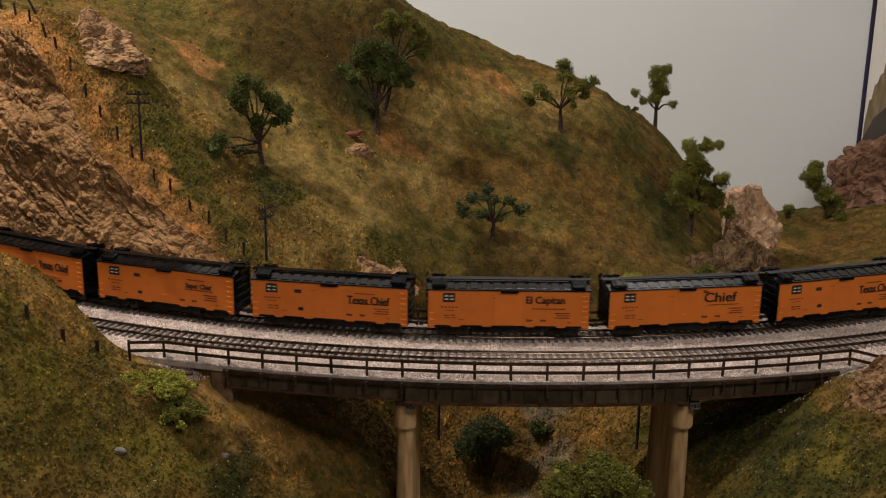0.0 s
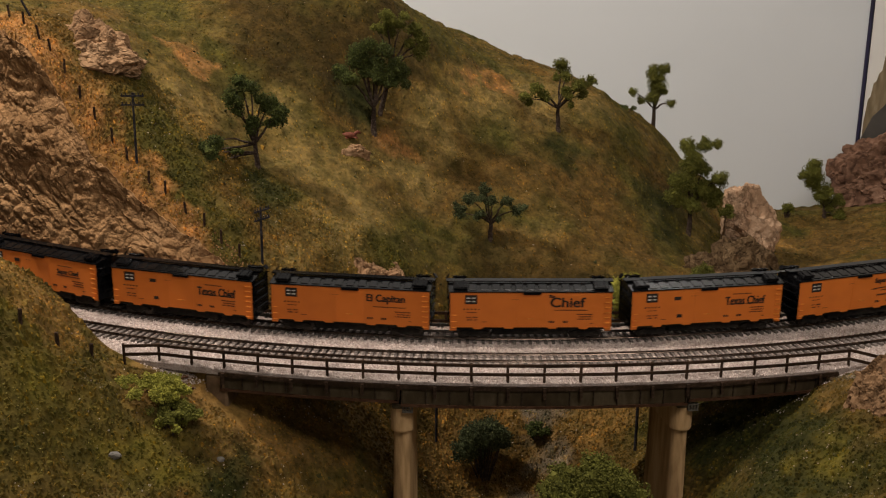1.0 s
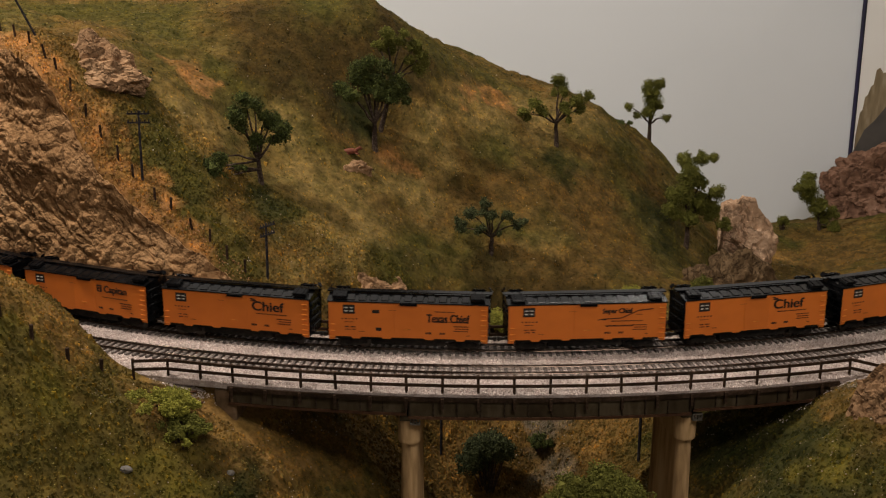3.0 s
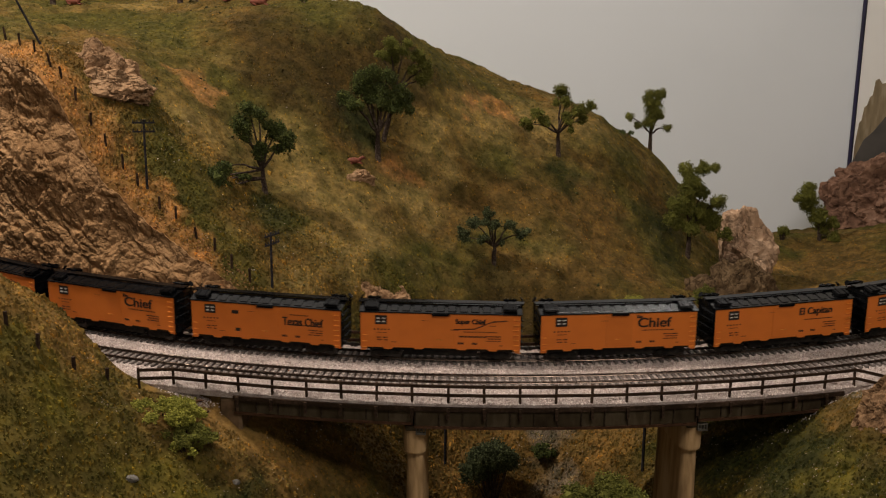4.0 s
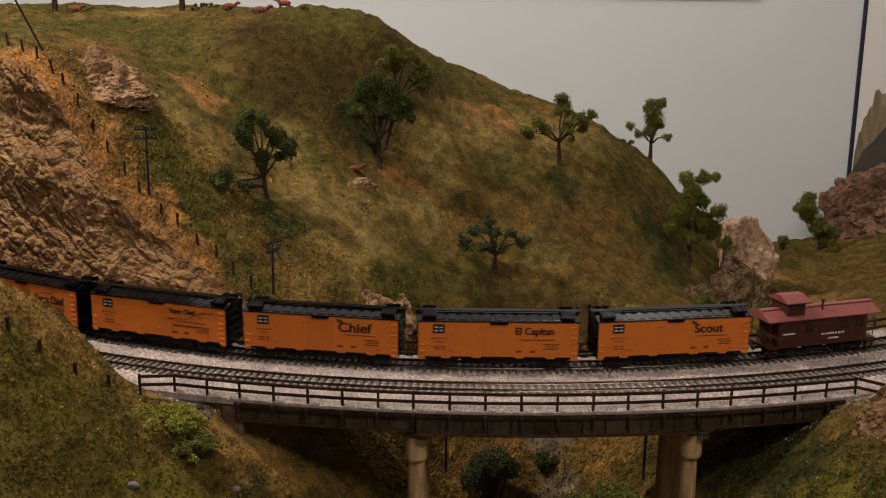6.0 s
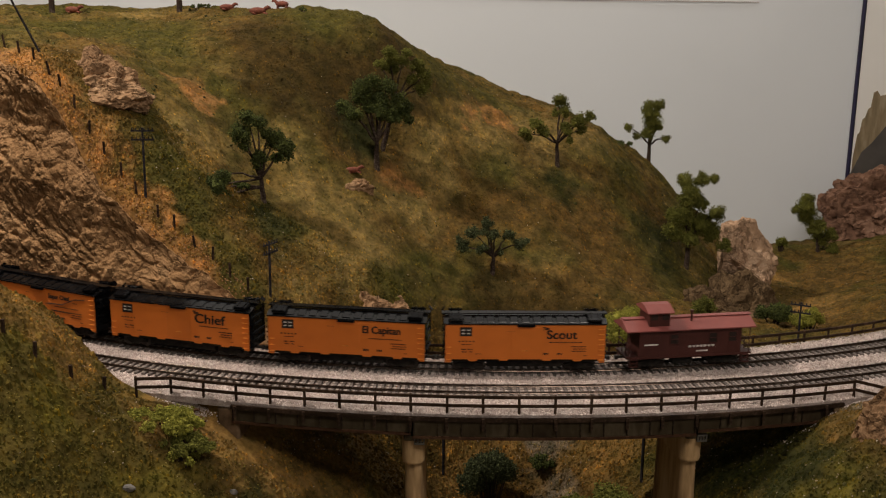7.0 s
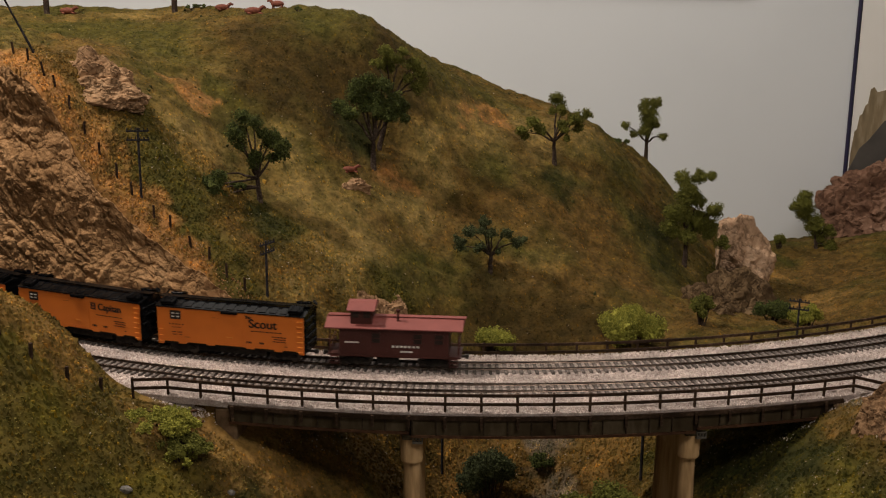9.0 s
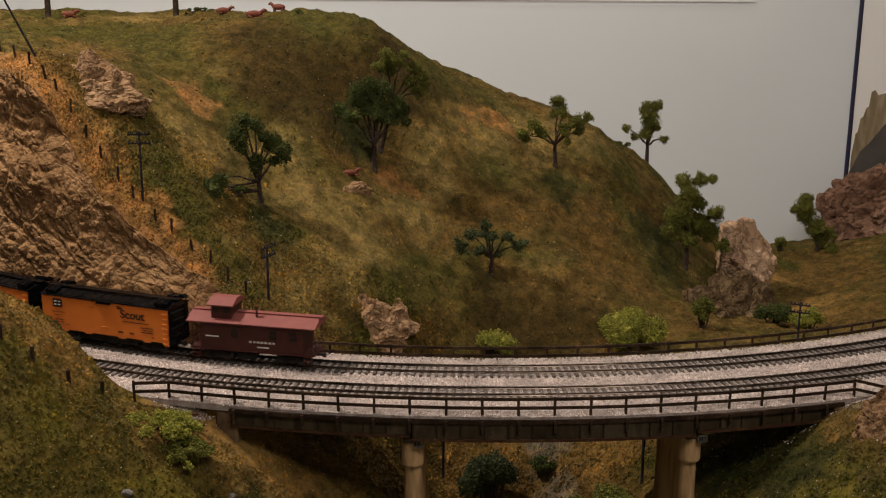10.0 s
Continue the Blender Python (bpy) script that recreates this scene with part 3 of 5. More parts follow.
# ---- tracks ----
RAIL_PROFILE = [(-0.0012, -0.0022), (0.0012, -0.0022), (0.0012, -0.0018), (0.0004, -0.0016), (0.0004, -0.0006), (0.0007, -0.0005), (0.00066, -0.0002), (0.0004, -0.00004),
                (0.0, 0.0), (-0.0004, -0.00004), (-0.00066, -0.0002), (-0.0007, -0.0005), (-0.0004, -0.0006), (-0.0004, -0.0016), (-0.0012, -0.0018)]
TRACK_ARC = (-0.62, 0.62)


def build_track(radius, label):
    track = tagged(new("railway_track"), label, "track", "tracks on the bridge", kind="structure")
    for side in (-0.00825, 0.00825):
        part("rail", sweep([(radius + side + r, z) for r, z in RAIL_PROFILE], *TRACK_ARC, 160), M_RAIL, track, "brown-sided rail with a worn bright head").data.shade_smooth()
    bm = bmesh.new()
    box(bm, -0.00135, 0.00135, -0.0152, 0.0152, -0.0046, -0.0022, bevel=0.0002)
    me = bpy.data.meshes.new("sleeper")
    bm.to_mesh(me)
    bm.free()
    me.materials.append(M_TIE)
    step = 0.0070 / radius
    rng = random.Random(int(radius * 1e4))
    a = -0.50
    while a < 0.50:
        piece("sleeper", me, track, arc(radius + rng.uniform(-0.0005, 0.0005), a, 0.0, rng.uniform(-1.2, 1.2)))
        a += step
    return track


# ballast: one bed under both tracks with shoulders
bed = part("ballast_bed", sweep([(0.9520, -0.0045), (1.0785, -0.0042), (1.0838, -0.0075), (1.0838, -0.0127), (0.9480, -0.013), (0.9480, -0.007)], -0.62, 0.62, 200), M_BALLAST)
tagged(bed, "pale pinkish-grey ballast bed under both tracks", "ballast", kind="structure")
build_track(R_FAR, "far curved track on grey sleepers in pale ballast")
build_track(R_NEAR, "near curved track on grey sleepers in pale ballast")


def grains(rng, pts, size, up=None):
    """Small uneven stones or leaves at the given points: squashed octahedra."""
    n = len(pts)
    base = np.array([(1, 0, 0), (-1, 0, 0), (0, 1, 0), (0, -1, 0), (0, 0, 1), (0, 0, -1)], float)
    s = size * rng.uniform(0.55, 1.3, (n, 1, 1))
    v = base[None] * (1 + rng.uniform(-0.45, 0.45, (n, 6, 3))) + rng.uniform(-0.25, 0.25, (n, 6, 3))
    q = rng.normal(size=(n, 4))
    q /= np.linalg.norm(q, axis=1, keepdims=True)
    w, x, y, z = q.T
    rot = np.stack([np.stack([1 - 2 * (y * y + z * z), 2 * (x * y - z * w), 2 * (x * z + y * w)], -1),
                    np.stack([2 * (x * y + z * w), 1 - 2 * (x * x + z * z), 2 * (y * z - x * w)], -1),
                    np.stack([2 * (x * z - y * w), 2 * (y * z + x * w), 1 - 2 * (x * x + y * y)], -1)], 1)
    v = np.einsum("nij,nkj->nki", rot, v * s) + pts[:, None]
    f = np.array([(0, 2, 4), (2, 1, 4), (1, 3, 4), (3, 0, 4), (2, 0, 5), (1, 2, 5), (3, 1, 5), (0, 3, 5)])
    faces = (f[None] + 6 * np.arange(n)[:, None, None]).reshape(-1, 3)
    return v.reshape(-1, 3), faces


def ballast_stones():
    rng = np.random.default_rng(4)
    n = 78000
    a = rng.uniform(-0.50, 0.50, n)
    r = rng.uniform(0.948, 1.0840, n)
    z = np.full(n, -0.0041)
    keep = np.ones(n, bool)
    for c in (R_FAR, R_NEAR):
        inside = np.abs(r - c) < 0.0158
        step = 0.0070 / c
        gap = np.abs((a + 0.50 + step / 2) % step - step / 2) * c
        keep &= ~(inside & (gap < 0.0017))
        z = np.where(inside, -0.0046, z)
        for side in (-0.00825, 0.00825):
            keep &= np.abs(r - c - side) > 0.0018
    z = z - np.clip((r - 1.078) / 0.006, 0, 1) * 0.0035 + rng.uniform(-0.0003, 0.0004, n)
    pts = np.stack([CX + r * np.sin(a), CY - r * np.cos(a), z], -1)[keep]
    v, f = grains(rng, pts, 0.00082)
    tagged(new("ballast_stones", from_arrays("ballast_stones", v, f, M_STONES)), "loose pale pinkish-grey stone ballast between the sleepers", "ballast", kind="stuff")


ballast_stones()


# ---- bridge ----
def build_bridge():
    bridge = tagged(new("railway_bridge"), "weathered three-span girder bridge with tan concrete piers", "bridge")
    part("deck", sweep([(0.9420, -0.0131), (1.0862, -0.0131), (1.0862, -0.0096), (1.0842, -0.0096), (1.0842, -0.0128), (0.9420, -0.0128)], SPAN[0], SPAN[1], 60), M_WOOD, bridge, "dark timber deck edge")
    spans = ((SPAN[0], -0.0615, -0.0270, 1.0830), (-0.0600, 0.1625, -0.0292, 1.0845), (0.1640, SPAN[1], -0.0270, 1.0830))
    for a0, a1, zb, r in spans:
        for rad, sign in ((r, 1), (0.9460, -1)):
            n = max(8, int((a1 - a0) * 90))
            web = part("girder", sweep([(rad - 0.002 * sign, -0.0133), (rad, -0.0133), (rad, zb + 0.0022), (rad - 0.002 * sign, zb + 0.0022)], a0, a1, n), M_GIRDER, bridge, "weathered grey girder web")
            part("flange", sweep([(rad - 0.003 * sign, zb), (rad + 0.0016 * sign, zb), (rad + 0.0016 * sign, zb + 0.0022), (rad - 0.003 * sign, zb + 0.0022)], a0, a1, n), M_RUST, web, "rust-stained bottom flange")
            if sign > 0:
                k = max(4, round((a1 - a0) * r / 0.0205))
                bm = bmesh.new()
                box(bm, -0.0004, 0.0004, -0.0008, 0.0008, zb + 0.002, -0.0134)
                me = bpy.data.meshes.new("stiffener")
                bm.to_mesh(me)
                bm.free()
                me.materials.append(M_SEAM)
                for i in range(k + 1):
                    piece("stiffener", me, web, arc(r + 0.0006, a0 + 0.001 + (a1 - a0 - 0.002) * i / k))
    # floor plate between the girders keeps light out of the deck
    part("floor_plate", sweep([(0.947, -0.0165), (1.081, -0.0165), (1.081, -0.0134), (0.947, -0.0134)], SPAN[0], SPAN[1], 60), M_RUST, bridge)
    for ang in (-0.0605, 0.1632):
        build_pier(bridge, ang)
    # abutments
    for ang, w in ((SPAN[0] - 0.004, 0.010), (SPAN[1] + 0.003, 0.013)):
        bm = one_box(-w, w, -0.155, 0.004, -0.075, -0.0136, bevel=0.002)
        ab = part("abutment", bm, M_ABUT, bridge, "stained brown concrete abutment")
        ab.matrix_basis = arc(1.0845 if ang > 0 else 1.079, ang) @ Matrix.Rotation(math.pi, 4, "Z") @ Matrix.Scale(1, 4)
    # thin steel legs behind the far girder
    for x, y in ((0.0035, 1.041), (0.2005, 1.029)):
        leg = part("leg", one_rod((x, y, -0.140), (x, y, -0.0165), 0.0016, 6), M_POLE, bridge, "thin dark steel leg")
    return bridge


def build_pier(bridge, ang):
    """Wall pier, rounded at both ends, with a bulging cap and a pair of bearings."""
    pier = part("pier", oval([(-0.240, 0.0088, 0.038), (-0.0580, 0.0071, 0.0345), (-0.0572, 0.0080, 0.0360), (-0.0562, 0.0094, 0.0380), (-0.0548, 0.0097, 0.0386), (-0.0345, 0.0101, 0.0390), (-0.0335, 0.0099, 0.0388)]), M_CONCRETE, bridge, "tan concrete pier with dark run-off stains")
    pier.matrix_basis = arc(1.0410, ang)
    bm = bmesh.new()
    box(bm, -0.0075, 0.0075, -0.0400, 0.036, -0.0338, -0.0292, bevel=0.0006)
    part("cap_beam", bm, M_GIRDER, pier)
    for off in (0.0015,):
        bm = bmesh.new()
        box(bm, off, off + 0.0088, -0.0425, -0.039, -0.0360, -0.0345)
        box(bm, off, off + 0.0088, -0.0425, -0.039, -0.0305, -0.0294)
        for k in range(4):
            box(bm, off + k * 0.0026, off + k * 0.0026 + 0.001, -0.0423, -0.0395, -0.0346, -0.0304)
        part("bearing", bm, M_BEARING, pier, "weathered slotted bridge bearing")


def oval(rings, seg=14):
    """A wall with rounded ends: rows of height, half thickness, half length (long axis y)."""
    bm = bmesh.new()
    loops = []
    for z, w, l in rings:
        pts = []
        for i in range(seg + 1):
            t = math.pi * i / seg
            pts.append((w * math.cos(t), (l - w) + w * math.sin(t)))
        for i in range(seg + 1):
            t = math.pi + math.pi * i / seg
            pts.append((w * math.cos(t), -(l - w) + w * math.sin(t)))
        loops.append([bm.verts.new((x, y, z)) for x, y in pts])
    k = len(loops[0])
    for a, b in zip(loops, loops[1:]):
        for j in range(k):
            bm.faces.new((a[j], a[(j + 1) % k], b[(j + 1) % k], b[j]))
    bm.faces.new(loops[0][::-1])
    bm.faces.new(loops[-1])
    return bm


build_bridge()


def fence_rail(p, q, h, th):
    bm = bmesh.new()
    d = Vector(q) - Vector(p)
    m = Matrix.Translation((Vector(p) + Vector(q)) / 2) @ d.to_track_quat("X", "Z").to_matrix().to_4x4()
    box(bm, -d.length / 2 - 0.0006, d.length / 2 + 0.0006, -th / 2, th / 2, -h / 2, h / 2, m=m)
    return bm


def build_railing(label, radius, angles, foot, extra=(), top=0.009, stubs=()):
    railing = tagged(new("railing"), label, "railing")
    tops = [polar(radius, a, top) for a in angles]
    spots = list(extra[0]) + tops + list(extra[1]) if extra else tops
    rng = random.Random(7)
    for a in stubs:
        part("post_foot", one_box(-0.0013, 0.0013, -0.0009, 0.0009, -0.0200, -0.0098, bevel=0.0002), M_WOOD, railing).matrix_basis = arc(1.0872, a)
    for p in spots:
        lean = rng.uniform(-0.0006, 0.0006)
        part("post", one_rod((p.x, p.y, p.z - foot), (p.x + lean, p.y, p.z + 0.0006), 0.00125, 6), M_WOOD, railing)
    for p, q in zip(spots, spots[1:]):
        for dz in (-0.0008, -0.0085):
            part("bar", fence_rail((p.x, p.y - 0.0016, p.z + dz + rng.uniform(-2e-4, 2e-4)), (q.x, q.y - 0.0016, q.z + dz), 0.0026, 0.0012), M_WOOD, railing)
    return railing


build_railing("dark brown two-bar timber railing along the near bridge edge", R_RAILING,
              [-0.257 + 0.0279 * i for i in range(21)], 0.0205,
              ([Vector((-0.2625, 0.9095, 0.0095))], [Vector((0.392, 0.918, 0.005)), Vector((0.425, 0.922, 0.0035)), Vector((0.458, 0.93, 0.003))]), stubs=[-0.257 + 0.0279 * i for i in range(2, 20)])
build_railing("dark brown two-bar timber railing along the far bridge edge", R_BACKRAIL,
              [-0.22 + 0.0315 * i for i in range(23)], 0.0185, top=0.0065)


# ---- train ----
CAR_LENGTH = 0.144
CAR_STEP = 0.1619
CABOOSE_STEP = 0.1530


def train_angle(t):
    """Angle of the reference car: close to steady, slowing a little."""
    return 0.5096 - 0.13965 * t + 0.00032 * t * t


def text_mesh(words, wide, tall, material, bold=0.0):
    cu = bpy.data.curves.new("writing", "FONT")
    cu.body, cu.size, cu.extrude, cu.offset = words, 0.01, 0.00006, bold
    cu.align_x, cu.align_y = "CENTER", "CENTER"
    ob = bpy.data.objects.new("writing", cu)
    me = bpy.data.meshes.new_from_object(ob)
    bpy.data.objects.remove(ob)
    me.materials.clear()
    me.materials.append(material)
    xs, ys = [v.co.x for v in me.vertices], [v.co.y for v in me.vertices]
    me.transform(Matrix.Diagonal((wide / (max(xs) - min(xs)), tall / (max(ys) - min(ys)), 1, 1)) @ Matrix.Translation((-(max(xs) + min(xs)) / 2, -(max(ys) + min(ys)) / 2, 0)))
    # heavy strokes: the letters doubled a hair apart
    bm = bmesh.new()
    bm.from_mesh(me)
    me.transform(Matrix.Translation((0.00055, 0.0, 0.00002)))
    bm.from_mesh(me)
    me.transform(Matrix.Translation((-0.000275, 0.0002, 0.00002)))
    bm.from_mesh(me)
    bm.to_mesh(me)
    bm.free()
    return me


Z_SILL, Z_EAVE = 0.0128, 0.0458


def bars(spots, y, thick=0.00012):
    bm = bmesh.new()
    for x, z, w, h in spots:
        box(bm, x - w / 2, x + w / 2, y - thick, y + thick, z - h / 2, z + h / 2)
    return bm


def build_truck(car, x):
    truck = part("truck", bmesh_truck(), M_UNDER, car, "black cast truck frame")
    truck.location.x = x
    for dx in (-0.0095, 0.0095):
        bm = bmesh.new()
        for s in (-1, 1):
            rod(bm, (dx, s * 0.0072, 0.0052), (dx, s * 0.0090, 0.0052), 0.0052, 14)
            rod(bm, (dx, s * 0.0066, 0.0052), (dx, s * 0.0073, 0.0052), 0.0060, 14)
        rod(bm, (dx, -0.0105, 0.0052), (dx, 0.0105, 0.0052), 0.0011, 6)
        part("wheelset", bm, M_WHEEL, truck)
    return truck


def bmesh_truck():
    bm = bmesh.new()
    for s in (-1, 1):
        y0, y1 = sorted((s * 0.0102, s * 0.0122))
        outline = [(-0.0125, 0.0048), (-0.0125, 0.0068), (-0.006, 0.0088), (0.006, 0.0088), (0.0125, 0.0068), (0.0125, 0.0048), (0.008, 0.0046), (0.004, 0.0026), (-0.004, 0.0026), (-0.008, 0.0046)]
        made = extrude_xz(outline, y0, y1)
        me = bpy.data.meshes.new("frame_half")
        made.to_mesh(me)
        made.free()
        bm.from_mesh(me)
        bpy.data.meshes.remove(me)
    box(bm, -0.003, 0.003, -0.0105, 0.0105, 0.005, 0.0085)
    return bm


def build_couplers(car, half):
    for s in (-1, 1):
        bm = bmesh.new()
        box(bm, *sorted((s * (half - 0.004), s * (half + 0.0050))), -0.0012, 0.0012, 0.0078, 0.0100)
        box(bm, *sorted((s * (half + 0.0045), s * (half + 0.0078))), -0.0024, 0.0018, 0.0070, 0.0108, bevel=0.0005)
        part("coupler", bm, M_WHEEL, car)


def build_reefer(label, words, layout):
    """A refrigerator car: orange sides, black ends, roof and underframe. Local x along the track, -y towards the aisle."""
    car = tagged(new("refrigerator_car"), label, "train car", "orange cars of the train")
    h = CAR_LENGTH / 2
    # sides with the stepped lower edge
    edge = [(-h, Z_EAVE), (-h, 0.0098), (-h + 0.005, 0.0098), (-h + 0.0062, Z_SILL), (-0.052, Z_SILL), (-0.0505, 0.0110), (-0.044, 0.0110), (-0.0425, Z_SILL),
            (-0.024, Z_SILL), (-0.0228, 0.0115), (-0.016, 0.0115), (-0.0148, Z_SILL)]
    edge = edge + [(-x, z) for x, z in edge[::-1]]
    for s in (-1, 1):
        y0, y1 = sorted((s * 0.0170, s * 0.0158))
        side = part("side", extrude_xz(edge, y0, y1), M_ORANGE, car, "orange sheathed side with black lettering")
        y = s * 0.0172
        # door, hinges, seams
        part("door", one_box(-0.0125, 0.0125, *sorted((s * 0.0168, s * 0.01722)), 0.0138, 0.0432, bevel=0.0001), M_ORANGE, side)
        part("door_latch", one_box(-0.0035, 0.0025, *sorted((s * 0.0170, s * 0.0177)), 0.0205, 0.0213), M_HARDWARE, side)
        bm = one_box(-0.0075, 0.0085, *sorted((s * 0.0168, s * 0.0192)), 0.0436, 0.0462, bevel=0.0004)
        part("door_track", bm, M_BLACK, side, "black hatch over the door")
        # ladder rungs at one end, grab irons at the other
        e = 1 if s < 0 else -1
        for i in range(7):
            bm = bmesh.new()
            z = 0.0120 + i * 0.0048
            box(bm, h - 0.0062, h - 0.0012, *sorted((s * 0.0174, s * 0.0182)), z, z + 0.0008)
            part("ladder_rung", bm, M_HARDWARE, side).scale.x = e
        for z in (0.0125, 0.0180, 0.0240):
            part("grab_iron", one_box(-h + 0.0012, -h + 0.0058, *sorted((s * 0.0174, s * 0.0181)), z, z + 0.0007), M_HARDWARE, side).scale.x = e
        write_side(side, s, words, layout)
    for s in (-1, 1):
        bm = one_box(*sorted((s * (h - 0.0012), s * (h + 0.0003))), -0.0167, 0.0167, 0.0098, 0.0462, bevel=0.0003)
        for i in range(4):
            z = 0.016 + i * 0.0075
            box(bm, *sorted((s * h, s * (h + 0.0012))), -0.014, 0.014, z, z + 0.003, bevel=0.0008)
        end = part("end", bm, M_BLACK, car, "black ribbed car end")
        for i in range(6):
            part("ladder_rung", one_box(*sorted((s * (h + 0.0012), s * (h + 0.0020))), -0.0155, -0.0105, 0.014 + i * 0.005, 0.0147 + i * 0.005), M_BLACK, end)
        bm = bmesh.new()
        rod(bm, (s * (h + 0.0015), 0.0105, 0.030), (s * (h + 0.0015), 0.0105, 0.0520), 0.0005, 6)
        rod(bm, (s * (h + 0.0012), 0.0105, 0.0520), (s * (h + 0.0018), 0.0105, 0.0525), 0.0028, 10)
        part("brake_wheel", bm, M_BLACK, end)
    # roof: low gable in pressed panels
    bm = extrude_roof(h + 0.0012, 0.0178, 0.0455, 0.0497)
    roof = part("roof", bm, M_ROOF, car, "glossy black pressed-panel roof")
    for i in range(11):
        x = -0.052 + i * 0.0104
        for s in (-1, 1):
            bm = bmesh.new()
            m = Matrix.Translation((x, s * 0.0098, 0.0481)) @ Matrix.Rotation(-s * 0.232, 4, "X")
            box(bm, -0.0035, 0.0035, -0.0062, 0.0062, 0.0, 0.0009, bevel=0.0004, m=m)
            part("roof_panel", bm, M_ROOF, roof)
    part("running_board", one_box(-h - 0.003, h + 0.003, -0.0040, 0.0040, 0.0512, 0.0522), M_BLACK, roof)
    for x in (-1, 1):
        for s in (-1, 1):
            m = Matrix.Translation((x * (h - 0.0095), s * 0.0108, 0.0488)) @ Matrix.Rotation(-s * 0.22, 4, "X")
            bm = bmesh.new()
            box(bm, -0.0062, 0.0062, -0.0052, 0.0052, 0.0, 0.0020, bevel=0.0005, m=m)
            box(bm, -0.0066, 0.0066, -0.0057, 0.0050, 0.0021, 0.0034, bevel=0.0006, m=m)
            for dx in (-0.0034, 0.0034):
                box(bm, dx - 0.0006, dx + 0.0006, -0.0056, 0.0049, 0.0034, 0.0040, bevel=0.0002, m=m)
            part("ice_hatch", bm, M_BLACK, roof)
            bm = bmesh.new()
            rod(bm, (x * (h - 0.017), s * 0.0075, 0.0485), (x * (h - 0.012), s * 0.0045, 0.0530), 0.0005, 5)
            rod(bm, (x * (h - 0.007), s * 0.0075, 0.0485), (x * (h - 0.012), s * 0.0045, 0.0530), 0.0005, 5)
            part("hatch_prop", bm, M_BLACK, roof)
    # underframe
    bm = one_box(-h + 0.001, h - 0.001, -0.0150, 0.0150, 0.0100, 0.0128)
    box(bm, -0.050, 0.050, -0.0028, 0.0028, 0.0060, 0.0100)
    box(bm, -0.034, 0.034, -0.0128, 0.0128, 0.0042, 0.0105, bevel=0.0008)
    box(bm, -0.018, -0.006, -0.0125, -0.0065, 0.0050, 0.0100, bevel=0.0008)
    rod(bm, (0.010, -0.010, 0.0075), (0.020, -0.010, 0.0075), 0.0026, 8)
    part("underframe", bm, M_UNDER, car, "dirty black underframe with tanks")
    for x in (-0.0500, 0.0500):
        build_truck(car, x)
    build_couplers(car, h)
    return car


def extrude_roof(hx, hy, z0, z1):
    bm = bmesh.new()
    prof = [(-hy, z0), (-hy, z0 + 0.0010), (-0.004, z1), (0.004, z1), (hy, z0 + 0.0010), (hy, z0)]
    a = [bm.verts.new((-hx, y, z)) for y, z in prof]
    b = [bm.verts.new((hx, y, z)) for y, z in prof]
    bm.faces.new(a)
    bm.faces.new(b[::-1])
    for i in range(len(prof)):
        j = (i + 1) % len(prof)
        bm.faces.new((a[j], a[i], b[i], b[j]))
    bmesh.ops.recalc_face_normals(bm, faces=bm.faces)
    return bm


